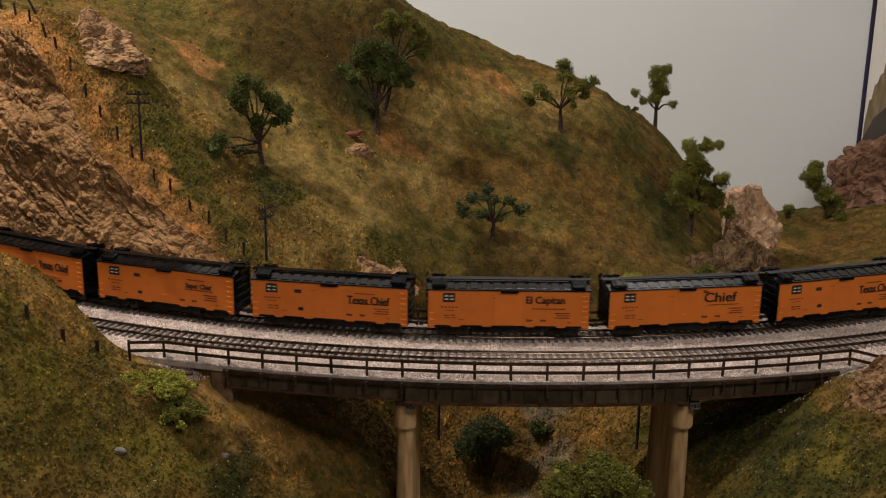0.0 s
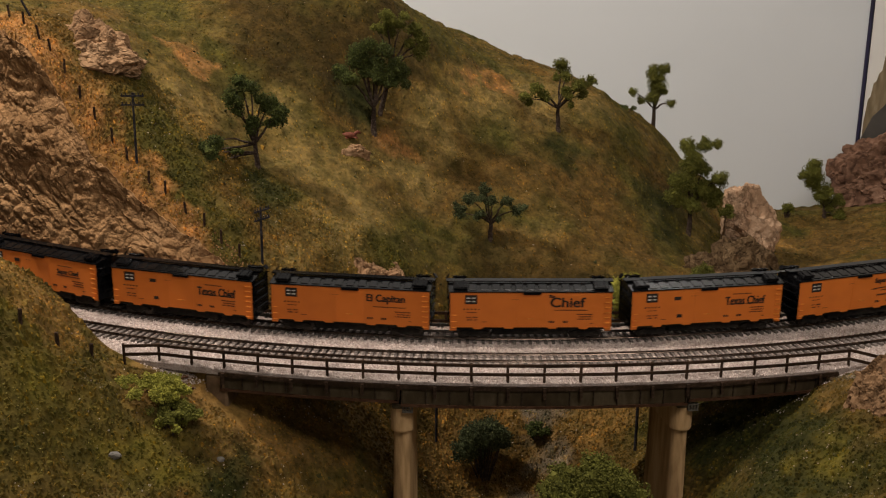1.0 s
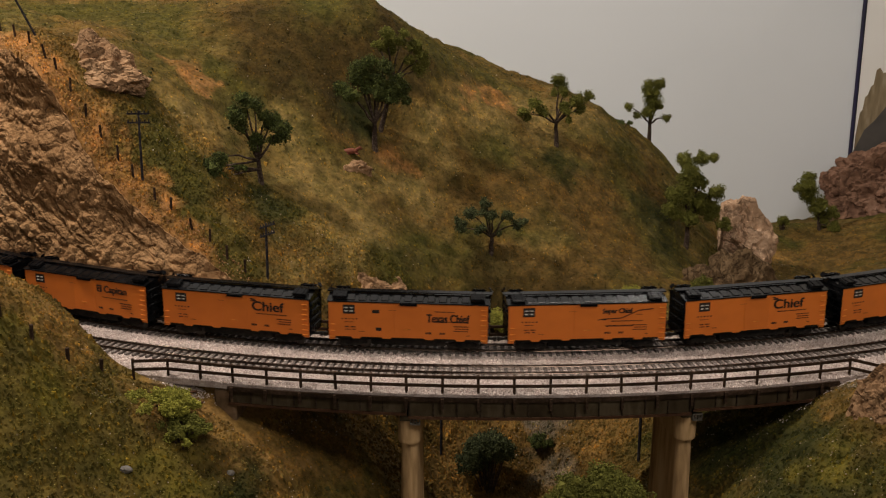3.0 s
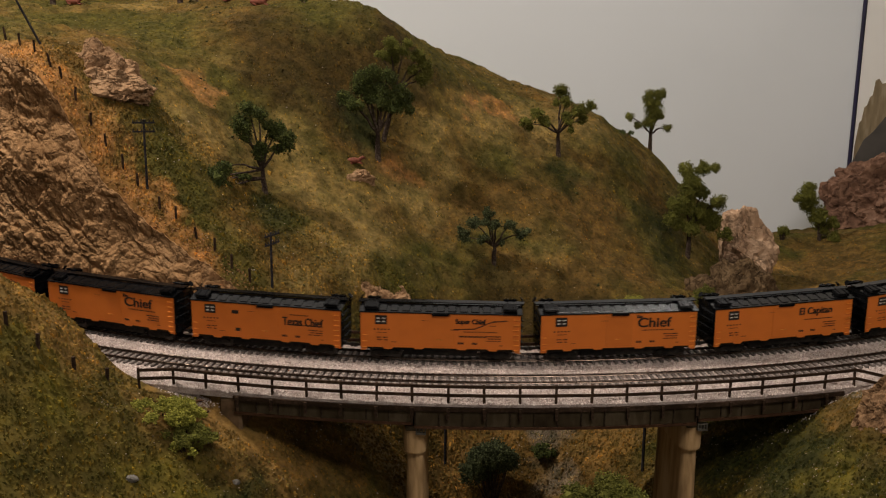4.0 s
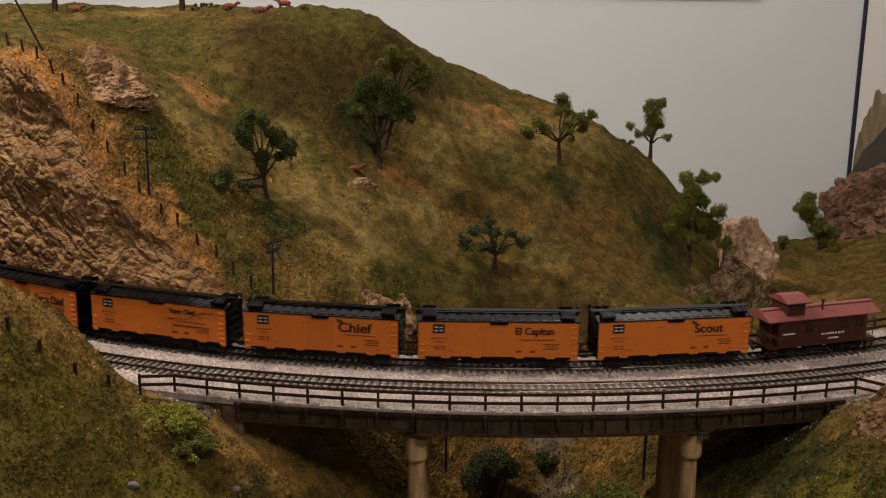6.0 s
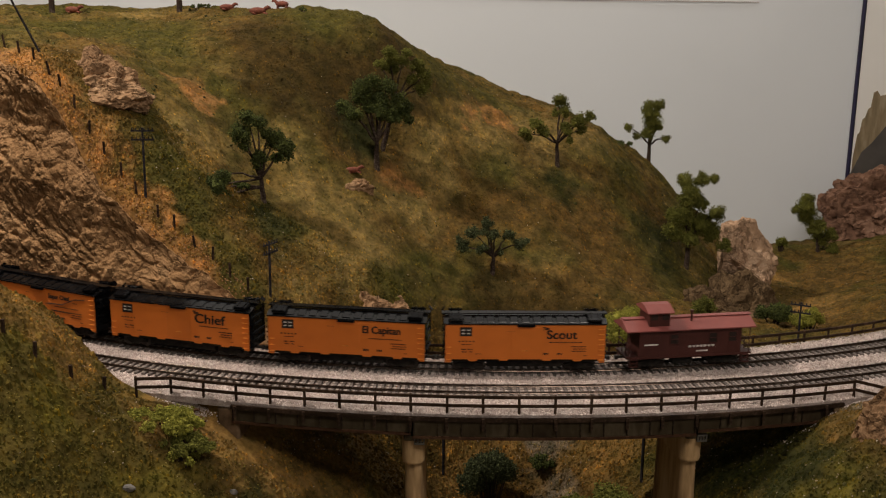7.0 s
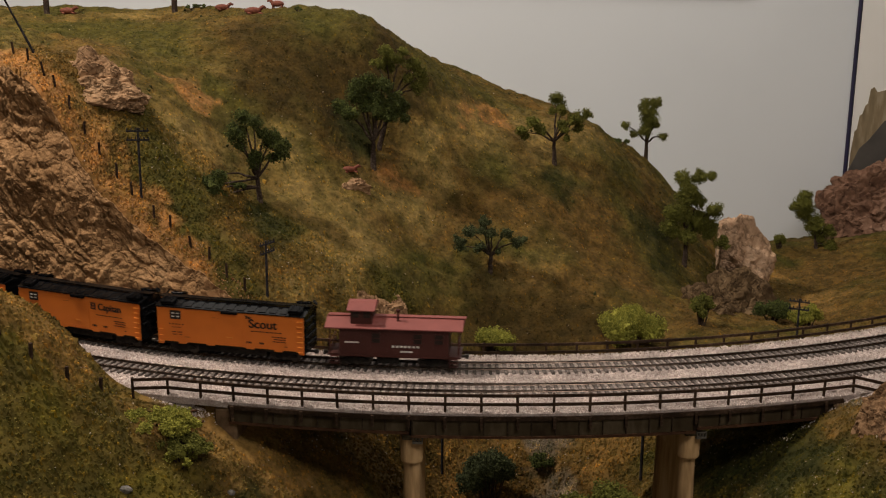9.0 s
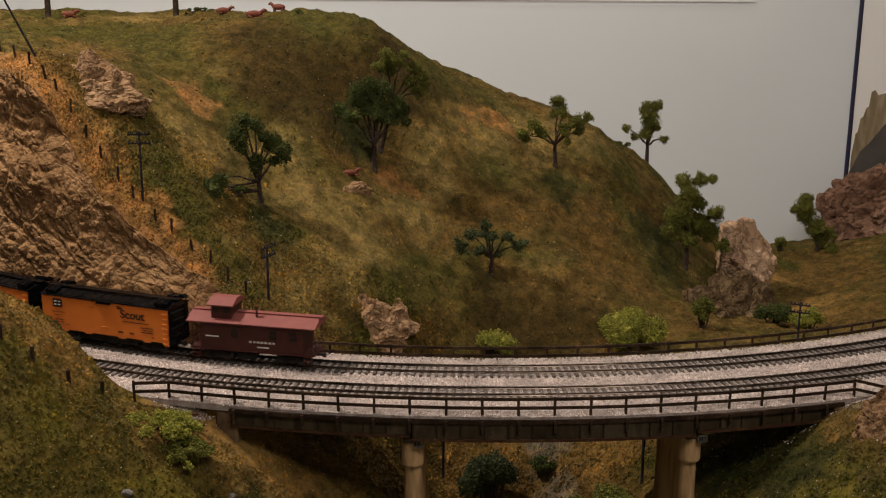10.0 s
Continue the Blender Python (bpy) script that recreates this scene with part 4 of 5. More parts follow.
def write_side(side, s, words, layout):
    """Emblem, road-mark bars and the train's name, mirrored onto the other side."""
    y = s * 0.01725
    f = 1 if s < 0 else -1
    part("emblem", bars([(f * -0.0535, 0.0388, 0.0108, 0.0084)], y), M_LETTER, side, "black square with pale cross emblem")
    bm = bmesh.new()
    for dx in (-1, 1):
        for dz in (-1, 1):
            box(bm, *sorted((f * (-0.0535 + dx * 0.0009), f * (-0.0535 + dx * 0.0038))), y - 0.0003, y + 0.0003, *sorted((0.0388 + dz * 0.0010, 0.0388 + dz * 0.0021)))
    part("emblem_cross", bm, M_WHITE, side)
    marks = [(-0.0595, 0.0298, 0.0014, 0.0013), (-0.0562, 0.0298, 0.0014, 0.0013), (-0.0530, 0.0298, 0.0014, 0.0013), (-0.0498, 0.0298, 0.0014, 0.0013), (-0.0465, 0.0298, 0.0014, 0.0013),
             (-0.0530, 0.0268, 0.0090, 0.0006), (-0.0555, 0.0222, 0.0042, 0.0011), (-0.0498, 0.0222, 0.0046, 0.0011), (-0.0548, 0.0198, 0.0048, 0.0010), (-0.0492, 0.0198, 0.0030, 0.0010),
             (-0.0420, 0.0180, 0.0052, 0.0006), (-0.0140, 0.0388, 0.0070, 0.0003)]
    if layout == "vents":
        marks += [(-0.0290, 0.0372, 0.0066, 0.0036), (-0.0265, 0.0205, 0.0048, 0.0034), (0.0330, 0.0385, 0.0180, 0.0009)]
    if layout == "name_low":
        marks += [(0.0230, 0.0335, 0.0170, 0.0011), (0.0360, 0.0215, 0.0160, 0.0006), (0.0310, 0.0190, 0.0060, 0.0016), (0.0410, 0.0190, 0.0060, 0.0016)]
    else:
        marks += [(0.0360, 0.0290, 0.0300, 0.0009), (0.0480, 0.0250, 0.0140, 0.0010), (0.0490, 0.0228, 0.0120, 0.0009), (0.0480, 0.0206, 0.0130, 0.0009),
                  (0.0185, 0.0180, 0.0055, 0.0020), (0.0310, 0.0180, 0.0050, 0.0020), (0.0545, 0.0165, 0.0030, 0.0008)]
    if layout == "map":
        marks += [(0.0290, 0.0245, 0.0250, 0.0016), (0.0130, 0.0305, 0.0080, 0.0009), (0.0520, 0.0395, 0.0090, 0.0006), (0.0470, 0.0350, 0.0060, 0.0006)]
    small = []
    for x, z, w, h in marks:
        k = max(1, round(w / 0.0015)) if h < 0.0022 else 1
        small += [(f * (x - w / 2 + (i + 0.5) * w / k), z, w / k * (0.72 if k > 1 else 1), h * 0.9) for i in range(k)]
    part("stencilling", bars(small, y, 0.00008), M_LETTER, side)["kind"] = "stuff"
    if layout == "map":
        bm = bmesh.new()
        for a, b in (((0.012, 0.0310), (0.031, 0.0318)), ((0.031, 0.0318), (0.046, 0.0385)), ((0.046, 0.0385), (0.060, 0.0402))):
            rod(bm, (f * a[0], y, a[1]), (f * b[0], y, b[1]), 0.0004, 5)
        part("line_map", bm, M_LETTER, side)
    wide, tall = {"Chief": (0.0310, 0.0090), "El Capitan": (0.0345, 0.0088), "Scout": (0.0270, 0.0082), "Texas Chief": (0.0385, 0.0078), "Super Chief": (0.0270, 0.0060)}[words]
    x, z = {"plain": (0.0325, 0.0362), "vents": (0.0360, 0.0322), "name_low": (0.0340, 0.0322), "map": (0.0270, 0.0380)}[layout]
    ob = new("lettering", text_mesh(words, wide, tall, M_LETTER, 0.00008))
    ob.parent = side
    ob.matrix_basis = Matrix.Translation((f * x, y + s * 0.00005, z)) @ Euler((math.pi / 2, 0, 0 if s < 0 else math.pi)).to_matrix().to_4x4()
    ob["label"] = "heavy black lettering"
    if layout == "plain" and words in ("Chief", "Scout"):
        ob = new("lettering", text_mesh("The", 0.0055, 0.0028, M_LETTER, 0.0001))
        ob.parent = side
        ob.matrix_basis = Matrix.Translation((f * 0.0180, y, 0.0418)) @ Euler((math.pi / 2, 0, 0 if s < 0 else math.pi)).to_matrix().to_4x4()


def build_caboose():
    car = tagged(new("caboose"), "dark red caboose with cupola and lighter red roof", "train car")
    hb = 0.0495    # half length of the body
    hr = 0.0622    # half length of the roof
    y = 0.0160
    body = part("body", one_box(-hb, hb, -y, y, 0.0115, 0.0380, bevel=0.0003), M_CABOOSE, car, "dark mineral-red sheathed body")
    bm = bmesh.new()
    for i in range(32):
        x = -hb + 0.0015 + i * 0.003
        for s in (-1, 1):
            box(bm, x - 0.0001, x + 0.0001, *sorted((s * y, s * (y + 0.00015))), 0.0135, 0.0372)
    for s in (-1, 1):
        box(bm, -hb, hb, *sorted((s * y, s * (y + 0.0005))), 0.0112, 0.0130)
    part("sheathing", bm, M_CABOOSE, body)
    for s in (-1, 1):
        for x in (-0.0160, 0.0215, 0.0405):
            f = 1 if s < 0 else -1
            win = part("window", one_box(*sorted((f * (x - 0.0035), f * (x + 0.0035))), *sorted((s * (y - 0.0002), s * (y + 0.0003))), 0.0245, 0.0335), M_LETTER, body, "small dark window")
            bm = bmesh.new()
            for z in (0.0241, 0.0287, 0.0335):
                box(bm, *sorted((f * (x - 0.0041), f * (x + 0.0041))), *sorted((s * y, s * (y + 0.0008))), z, z + 0.0006)
            for dx in (-0.0041, 0.0036):
                box(bm, *sorted((f * (x + dx), f * (x + dx + 0.0006))), *sorted((s * y, s * (y + 0.0008))), 0.0241, 0.0341)
            part("frame", bm, M_CABOOSE, win)
        f = 1 if s < 0 else -1
        part("lettering", bars([(f * x, 0.0215, 0.0024, 0.0019) for x in (-0.0005, 0.0033, 0.0069, 0.0103, 0.0140, 0.0180, 0.0218)] + [(f * 0.0115, 0.0168, 0.0110, 0.0014), (f * -0.0440 + f * 0.006, 0.0245, 0.0130, 0.0013)], s * (y + 0.0003)), M_WHITE, body, "small white road lettering")["kind"] = "stuff"
    roof = part("roof", extrude_roof(hr, 0.0186, 0.0375, 0.0445), M_CABROOF, car, "dull red roof, its sheen put into a lighter red")
    part("running_board", one_box(-hr + 0.001, -0.040, -0.0034, 0.0034, 0.0450, 0.0458), M_CABROOF, roof)
    part("running_board", one_box(-0.019, hr + 0.002, -0.0034, 0.0034, 0.0450, 0.0458), M_CABROOF, roof)
    cup = part("cupola", one_box(-0.0395, -0.0200, -0.0130, 0.0130, 0.0380, 0.0538, bevel=0.0003), M_CABOOSE, car, "dark red cupola with small windows")
    for s in (-1, 1):
        for x in (-0.0350, -0.0245):
            part("window", one_box(x - 0.0030, x + 0.0030, *sorted((s * 0.0128, s * 0.0134)), 0.0468, 0.0520), M_LETTER, cup)
    bm = extrude_roof(0.0126, 0.0160, 0.0532, 0.0592)
    cr = part("cupola_roof", bm, M_CABROOF, car)
    cr.location.x = -0.02975
    bm = bmesh.new()
    rod(bm, (0.0030, -0.0075, 0.0400), (0.0030, -0.0075, 0.0520), 0.0011, 8)
    rod(bm, (0.0030, -0.0075, 0.0515), (0.0030, -0.0075, 0.0535), 0.0018, 8)
    part("smoke_stack", bm, M_CABOOSE, car)
    for s in (-1, 1):
        part("platform", one_box(*sorted((s * hb, s * 0.0605)), -0.0150, 0.0150, 0.0110, 0.0128), M_CABOOSE, car)
        bm = bmesh.new()
        for yy in (-0.0145, -0.005, 0.005, 0.0145):
            rod(bm, (s * 0.0580, yy, 0.0120), (s * 0.0580, yy, 0.0240 if abs(yy) < 0.01 else 0.0380), 0.0005, 5)
        rod(bm, (s * 0.0580, -0.0145, 0.0240), (s * 0.0580, 0.0145, 0.0240), 0.0005, 5)
        rod(bm, (s * 0.0580, -0.0145, 0.0190), (s * 0.0580, 0.0145, 0.0190), 0.0005, 5)
        part("end_railing", bm, M_CABOOSE, car)
        for yy in (-1, 1):
            bm = bmesh.new()
            for k in range(3):
                box(bm, *sorted((s * 0.0500, s * 0.0578)), *sorted((yy * 0.0128, yy * 0.0165)), 0.0036 + k * 0.0034, 0.0042 + k * 0.0034)
            for dx in (0.0500, 0.0574):
                box(bm, *sorted((s * dx, s * (dx + 0.0005))), *sorted((yy * 0.0128, yy * 0.0165)), 0.0036, 0.0112)
            part("steps", bm, M_CABOOSE, car)
    bm = one_box(-hb, hb, -0.0125, 0.0125, 0.0095, 0.0115)
    box(bm, -0.016, 0.004, -0.0135, -0.0060, 0.0040, 0.0098, bevel=0.0006)
    part("underframe", bm, M_UNDER, car, "dirty black underframe with battery box")
    for x in (-0.0360, 0.0360):
        build_truck(car, x)
    build_couplers(car, 0.0590)
    return car


NAMES = [("orange refrigerator car with black roof and small lettering block", "Texas Chief", "name_low"),
         ("orange refrigerator car with black roof and two small vents", "Super Chief", "vents"),
         ("orange refrigerator car with black roof and two small vents", "Texas Chief", "vents"),
         ("orange refrigerator car with black roof and blackletter name", "El Capitan", "plain"),
         ("orange refrigerator car with black roof and large bold name", "Chief", "plain"),
         ("orange refrigerator car with black roof and two small vents", "Texas Chief", "vents"),
         ("orange refrigerator car with black roof and a line map", "Super Chief", "map"),
         ("orange refrigerator car with black roof and large bold name", "Chief", "plain"),
         ("orange refrigerator car with black roof and blackletter name", "El Capitan", "plain"),
         ("orange refrigerator car with black roof and bold name", "Scout", "plain")]
TRAIN = [(build_reefer(lb, w, lay), (i - 6) * CAR_STEP) for i, (lb, w, lay) in enumerate(NAMES)]
TRAIN.append((build_caboose(), 3 * CAR_STEP + CABOOSE_STEP))


# ---- rocks ----
def ridged(p, scale, seed):
    return noise.ridged_multi_fractal(Vector(p) * scale + Vector((seed, seed * 1.7, -seed)), 1.0, 2.1, 5, 1.0, 2.0)


def build_rock(name, label, center, half, seed, material, rough=0.28, detail=4, taper=0.0, wedge=0.0):
    """A plaster casting: an uneven block cut by planes, then broken up by ridged relief."""
    rng = random.Random(seed)
    bm = bmesh.new()
    bmesh.ops.create_icosphere(bm, subdivisions=detail, radius=1.0)
    planes = []
    for _ in range(11):
        n = Vector((rng.gauss(0, 1), rng.gauss(0, 1), rng.gauss(0.2, 0.8))).normalized()
        planes.append((n, rng.uniform(0.62, 0.9)))
    for v in bm.verts:
        p = v.co.copy()
        for n, d in planes:
            k = p.dot(n)
            if k > d:
                p -= n * (k - d) * 0.9
        o = Vector((seed * 3.1, seed, -seed))
        r = ridged(v.co, 1.5, seed) - 0.9
        w = noise.noise_vector(v.co * 2.0 + o) * 0.35
        dist = noise.voronoi((v.co + w) * 3.2 + o)[0]
        fine = noise.voronoi((v.co + w) * 8.0 + o)[0]
        f = noise.fractal(v.co * 6.0 + o, 0.7, 2.0, 6)
        p *= 1 + rough * (0.26 * r + 1.1 * min(dist[1] - dist[0], 0.10) + 0.55 * min(fine[1] - fine[0], 0.09) + 0.16 * f + 0.42 * noise.noise((v.co + w) * 2.6 + o) - 0.22)
        p /= (abs(v.co.x) + abs(v.co.y) + abs(v.co.z)) ** wedge
        wide = 1 - taper * p.z
        p.x, p.y = p.x * wide, p.y * wide
        v.co = Vector((p.x * half[0], p.y * half[1], p.z * half[2]))
    ob = part(name, bm, material)
    ob.location = center
    return tagged(ob, label, "rock")


build_rock("rock_outcrop", "tan pyramid-shaped plaster rock set in the grassy slope", (-0.366, 1.196, 0.219), (0.082, 0.040, 0.050), 17, M_ROCK, 0.42, 6, 0.34, 0.65)
build_rock("boulder", "small tan boulder lying in dry grass", (-0.108, 1.319, 0.097), (0.032, 0.017, 0.014), 5, M_ROCK, 0.5, 4)
build_rock("rock_outcrop", "brown rough rock outcrop low on the slope", (-0.078, 1.196, float(height(-0.080, 1.175)) - 0.031), (0.056, 0.048, 0.050), 8, M_ROCK, 0.40, 6, 0.35)
build_rock("rock_outcrop", "pale tan rock tower at the foot of the hill", (0.428, 1.555, -0.048), (0.047, 0.048, 0.064), 12, M_PALEROCK, 0.30, 6)
build_rock("rock_outcrop", "dark brown broken rock below the pale tower", (0.408, 1.480, -0.104), (0.066, 0.052, 0.062), 13, M_DARKROCK, 0.40, 6, 0.2)
build_rock("rock_outcrop", "brown rock ledge beside bushes behind the track", (0.345, 1.395, -0.082), (0.046, 0.034, 0.044), 15, M_DARKROCK, 0.45, 6, 0.2)
build_rock("rock_outcrop", "large pinkish craggy rock against the backdrop", (0.848, 2.045, -0.080), (0.172, 0.085, 0.126), 21, M_ROCKPINK, 0.55, 6, 0.30)
build_rock("rock_outcrop", "tan craggy rock on the near bank beside the bridge", (0.374, 0.838, -0.004), (0.040, 0.036, 0.060), 27, M_ROCK, 0.42, 6)
build_rock("stone", "small grey stone on the grassy bank", (-0.2441, 0.8103, -0.0455), (0.0055, 0.004, 0.0036), 31, M_STONE, 0.2, 3)
build_rock("stone", "small grey stone on the grassy bank", (-0.170, 0.848, float(height(-0.170, 0.848))), (0.004, 0.003, 0.0024), 33, M_STONE, 0.2, 3)


def build_cliff():
    """The cutting's rock face behind the far track: leaning bulges with ledges between, cracked and pitted."""
    na, nv = 300, 210
    verts = []
    for i in range(na + 1):
        a = -0.64 + 0.42 * i / na
        back = polar(0.9385, a)
        top = float(height(back.x, back.y)) + 0.0015 + 0.004 * noise.noise(Vector((a * 60, 0, 3))) + 0.002 * noise.noise(Vector((a * 220, 0, 7)))
        taper = min(1.0, (top + 0.013) / 0.12)
        for j in range(nv + 1):
            v = j / nv
            u = min(1.0, v / 0.93)
            z = -0.013 + (top + 0.013) * u
            lean = smoothstep(0.45, 1.0, u)
            r = 0.9575 - 0.0105 * float(lean) if v < 0.93 else 0.947 - 0.007 * (v - 0.93) / 0.07
            p = polar(r, a, z)
            along = a * 0.95
            q = Vector((along, 0.3, z + 0.18 * along))
            w = noise.noise_vector(q * 26.0) * 0.013
            bed = q + w
            bulge = noise.noise(Vector((q.x * 0.6, 0.0, q.z)) * 19.0 + Vector((3, 0, 1.3)))
            slab = noise.voronoi(bed * 36.0)[0]
            chip = noise.voronoi((bed + w * 0.6) * 88.0)[0]
            crack = min(slab[1] - slab[0], 0.30) / 0.30
            nick = min(chip[1] - chip[0], 0.25) / 0.25
            knob = noise.fractal(bed * 60.0, 0.9, 2.0, 3)
            mid = noise.fractal(Vector((along, 0.1, z)) * 190.0, 0.7, 2.0, 5)
            d = (0.0085 * bulge + 0.0022 * crack + 0.0008 * nick + 0.0020 * knob + 0.0009 * mid - 0.0026) * (0.4 + 0.6 * taper)
            if v > 0.93:
                z -= 0.016 * ((v - 0.93) / 0.07) ** 2
            verts.append(polar(min(r + d, 0.9655), a, z + 0.35 * d))
    m = nv + 1
    faces = [(i * m + j, (i + 1) * m + j, (i + 1) * m + j + 1, i * m + j + 1) for i in range(na) for j in range(nv)]
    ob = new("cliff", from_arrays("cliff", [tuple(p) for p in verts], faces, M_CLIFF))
    return tagged(ob, "brown craggy plaster rock face of the railway cutting", "cliff", kind="structure")


build_cliff()


# ---- trees and bushes ----
def limb(bm, pts, r0, r1, seg=7):
    rings = []
    n = len(pts)
    for i, p in enumerate(pts):
        p = Vector(p)
        d = (Vector(pts[min(i + 1, n - 1)]) - Vector(pts[max(i - 1, 0)])).normalized()
        u = d.orthogonal().normalized()
        w = d.cross(u)
        r = r0 + (r1 - r0) * i / max(1, n - 1)
        rings.append([bm.verts.new(p + (u * math.cos(2 * math.pi * k / seg) + w * math.sin(2 * math.pi * k / seg)) * r) for k in range(seg)])
    for a, b in zip(rings, rings[1:]):
        for k in range(seg):
            bm.faces.new((a[k], a[(k + 1) % seg], b[(k + 1) % seg], b[k]))
    bm.faces.new(rings[-1])


def bend(a, b, rng, wob, n=4):
    a, b = Vector(a), Vector(b)
    out = []
    for i in range(n + 1):
        t = i / n
        p = a.lerp(b, t)
        if 0 < i < n:
            p += Vector((rng.uniform(-wob, wob), rng.uniform(-wob, wob), rng.uniform(-wob, wob)))
        out.append(p)
    return out


def clump_leaves(rng, blobs, size, density):
    """Foam foliage: each clump is a bunch of uneven solid tufts, furred with tiny leaves."""
    pts, cores, widths = [], [], []
    for c, r in blobs:
        k = 15
        d = rng.normal(size=(k, 3))
        d /= np.linalg.norm(d, axis=1, keepdims=True)
        sub = np.array(c) + d * r * rng.uniform(0.20, 0.72, (k, 1)) * np.array([1, 1, 0.85])
        for s in sub:
            m = int(density * 1.45 * (r / 0.012) ** 2)
            q = rng.normal(size=(m, 3))
            q /= np.linalg.norm(q, axis=1, keepdims=True)
            w = r * rng.uniform(0.28, 0.42)
            pts.append(s + q * w * rng.uniform(0.70, 1.32, (m, 1)))
            cores.append(s)
            widths.append(w * 0.72)
    v, f = grains(rng, np.concatenate(pts), size)
    cv, cf = grains(rng, np.array(cores), np.array(widths)[:, None, None])
    return np.concatenate([v, cv]), np.concatenate([f, cf + len(v)])


def build_tree(label, base, unit, blobs, trunk_top, material, seed, trunk=0.0035, depth=0.35, density=34, sway=(0, 0), sink=0.004):
    """blobs: (across, up, size) in units of the tree; limbs run from the trunk's fork to each clump."""
    rng = random.Random(seed)
    nrng = np.random.default_rng(seed)
    tree = tagged(new("tree"), label, "tree")
    tree.location = base
    fork = Vector((trunk_top[0] * unit, 0, trunk_top[1] * unit))
    made = []
    for x, z, r, *fore in blobs:
        made.append((Vector((x * unit, fore[0] if fore else rng.uniform(-1, 0.6) * depth * 40 * unit, z * unit)), r * unit * 1.09))
    bm = bmesh.new()
    limb(bm, bend((0, 0, -sink), fork, rng, 0.0006, 5), trunk, trunk * 0.62)
    big = sorted(r for _, r in made)[len(made) // 3]
    for c, r in made:
        if r < big:
            continue
        start = fork if c.z > fork.z * 0.8 else Vector((fork.x * 0.6, 0, fork.z * 0.6))
        mid = start.lerp(c, 0.5) + Vector((0, 0, 0.004 * (c.z - start.z > 0)))
        limb(bm, bend(start, mid, rng, 0.001, 3)[:-1] + bend(mid, c, rng, 0.001, 3), trunk * 0.48, trunk * 0.12, 5)
    part("trunk", bm, M_BARK, tree, "grey-brown forked trunk")
    v, f = clump_leaves(nrng, [(tuple(c), r) for c, r in made], 0.00085, density)
    crown = new("crown", from_arrays("crown", v, f, material))
    crown.parent = tree
    return tree


def on_ground(x, y, dz=0.0):
    return (x, y, float(height(x, y)) + dz)


build_tree("dark green clumpy tree with spreading forked limbs on the slope", on_ground(-0.1983, 1.2208), 0.000625,
           [(-24, 150, 19), (-38, 122, 20), (-6, 140, 15), (22, 112, 24), (42, 95, 21), (8, 118, 15), (-32, 100, 15), (-8, 75, 18), (24, 78, 14), (-72, 42, 26, -0.046), (-64, 24, 20, -0.044), (-58, 58, 17, -0.042), (-86, 30, 15, -0.046)], (-4, 42), L_DARK, 41)
build_tree("large dark green tree with a broad rounded crown", on_ground(-0.0816, 1.366), 0.00069,
           [(-58, 108, 18), (-40, 98, 17), (-32, 130, 22), (-22, 146, 18), (0, 122, 26), (30, 116, 24), (48, 102, 20), (10, 98, 18), (-8, 156, 17), (18, 146, 18), (56, 88, 12), (-15, 110, 18), (30, 92, 15)], (0, 45), L_DARK, 42, 0.0040)
build_tree("open olive tree with bare limbs behind a darker tree", on_ground(-0.077, 1.3925), 0.00070,
           [(16, 170, 19), (18, 146, 20), (44, 172, 12), (62, 148, 18), (76, 130, 18), (70, 108, 16), (36, 158, 14), (52, 124, 13), (0, 150, 14)], (22, 80), L_MID, 43, 0.0036, density=24)
build_tree("olive-green spreading tree near the brow of the hill", on_ground(0.1563, 1.5202), 0.00077,
           [(-60, 58, 13), (-40, 74, 17), (-52, 50, 10), (-28, 62, 12), (0, 116, 17), (10, 100, 14), (32, 82, 17), (52, 90, 11), (12, 68, 14), (18, 46, 9), (-6, 92, 9), (40, 64, 11)], (-2, 40), L_MID, 44, 0.0036, density=28)
build_tree("slender olive tree standing on the ridge before the backdrop", on_ground(0.332, 1.800), 0.00091,
           [(-40, 66, 10), (-24, 48, 9), (-8, 100, 18), (10, 104, 14), (0, 80, 19), (-4, 58, 17), (28, 46, 10), (12, 66, 11)], (0, 34), L_MID, 45, 0.0042, density=26, sink=0.012)
build_tree("tall olive tree with a dense crown beside the pale rock", on_ground(0.3400, 1.5150), 0.00076,
           [(-26, 66, 24), (-12, 98, 26), (20, 84, 28), (42, 66, 22), (0, 132, 25), (-12, 160, 20), (18, 166, 17), (42, 164, 12), (44, 108, 20), (-4, 148, 18), (66, 44, 16), (-30, 100, 16), (20, 120, 18), (0, 56, 18)], (2, 52), L_MID, 46, 0.0040, density=34)
build_tree("low grey-green tree with a pale twisted trunk", on_ground(0.0604, 1.3149), 0.00066,
           [(-52, 50, 15), (-36, 74, 17), (-10, 94, 14), (2, 72, 15), (30, 72, 14), (48, 56, 13), (-20, 48, 12), (14, 40, 9), (-60, 66, 9), (60, 62, 9), (-16, 78, 12)], (2, 30), L_DEEP, 47, 0.0034, density=26)
build_tree("drooping olive tree beside the pink rock", on_ground(0.6200, 1.8000), 0.00091,
           [(-30, 84, 20), (-46, 80, 12), (-24, 64, 20), (-6, 46, 21), (8, 20, 20), (18, 34, 15), (-26, 98, 13), (22, 8, 16)], (-2, 20), L_MID, 48, 0.0036, density=30)


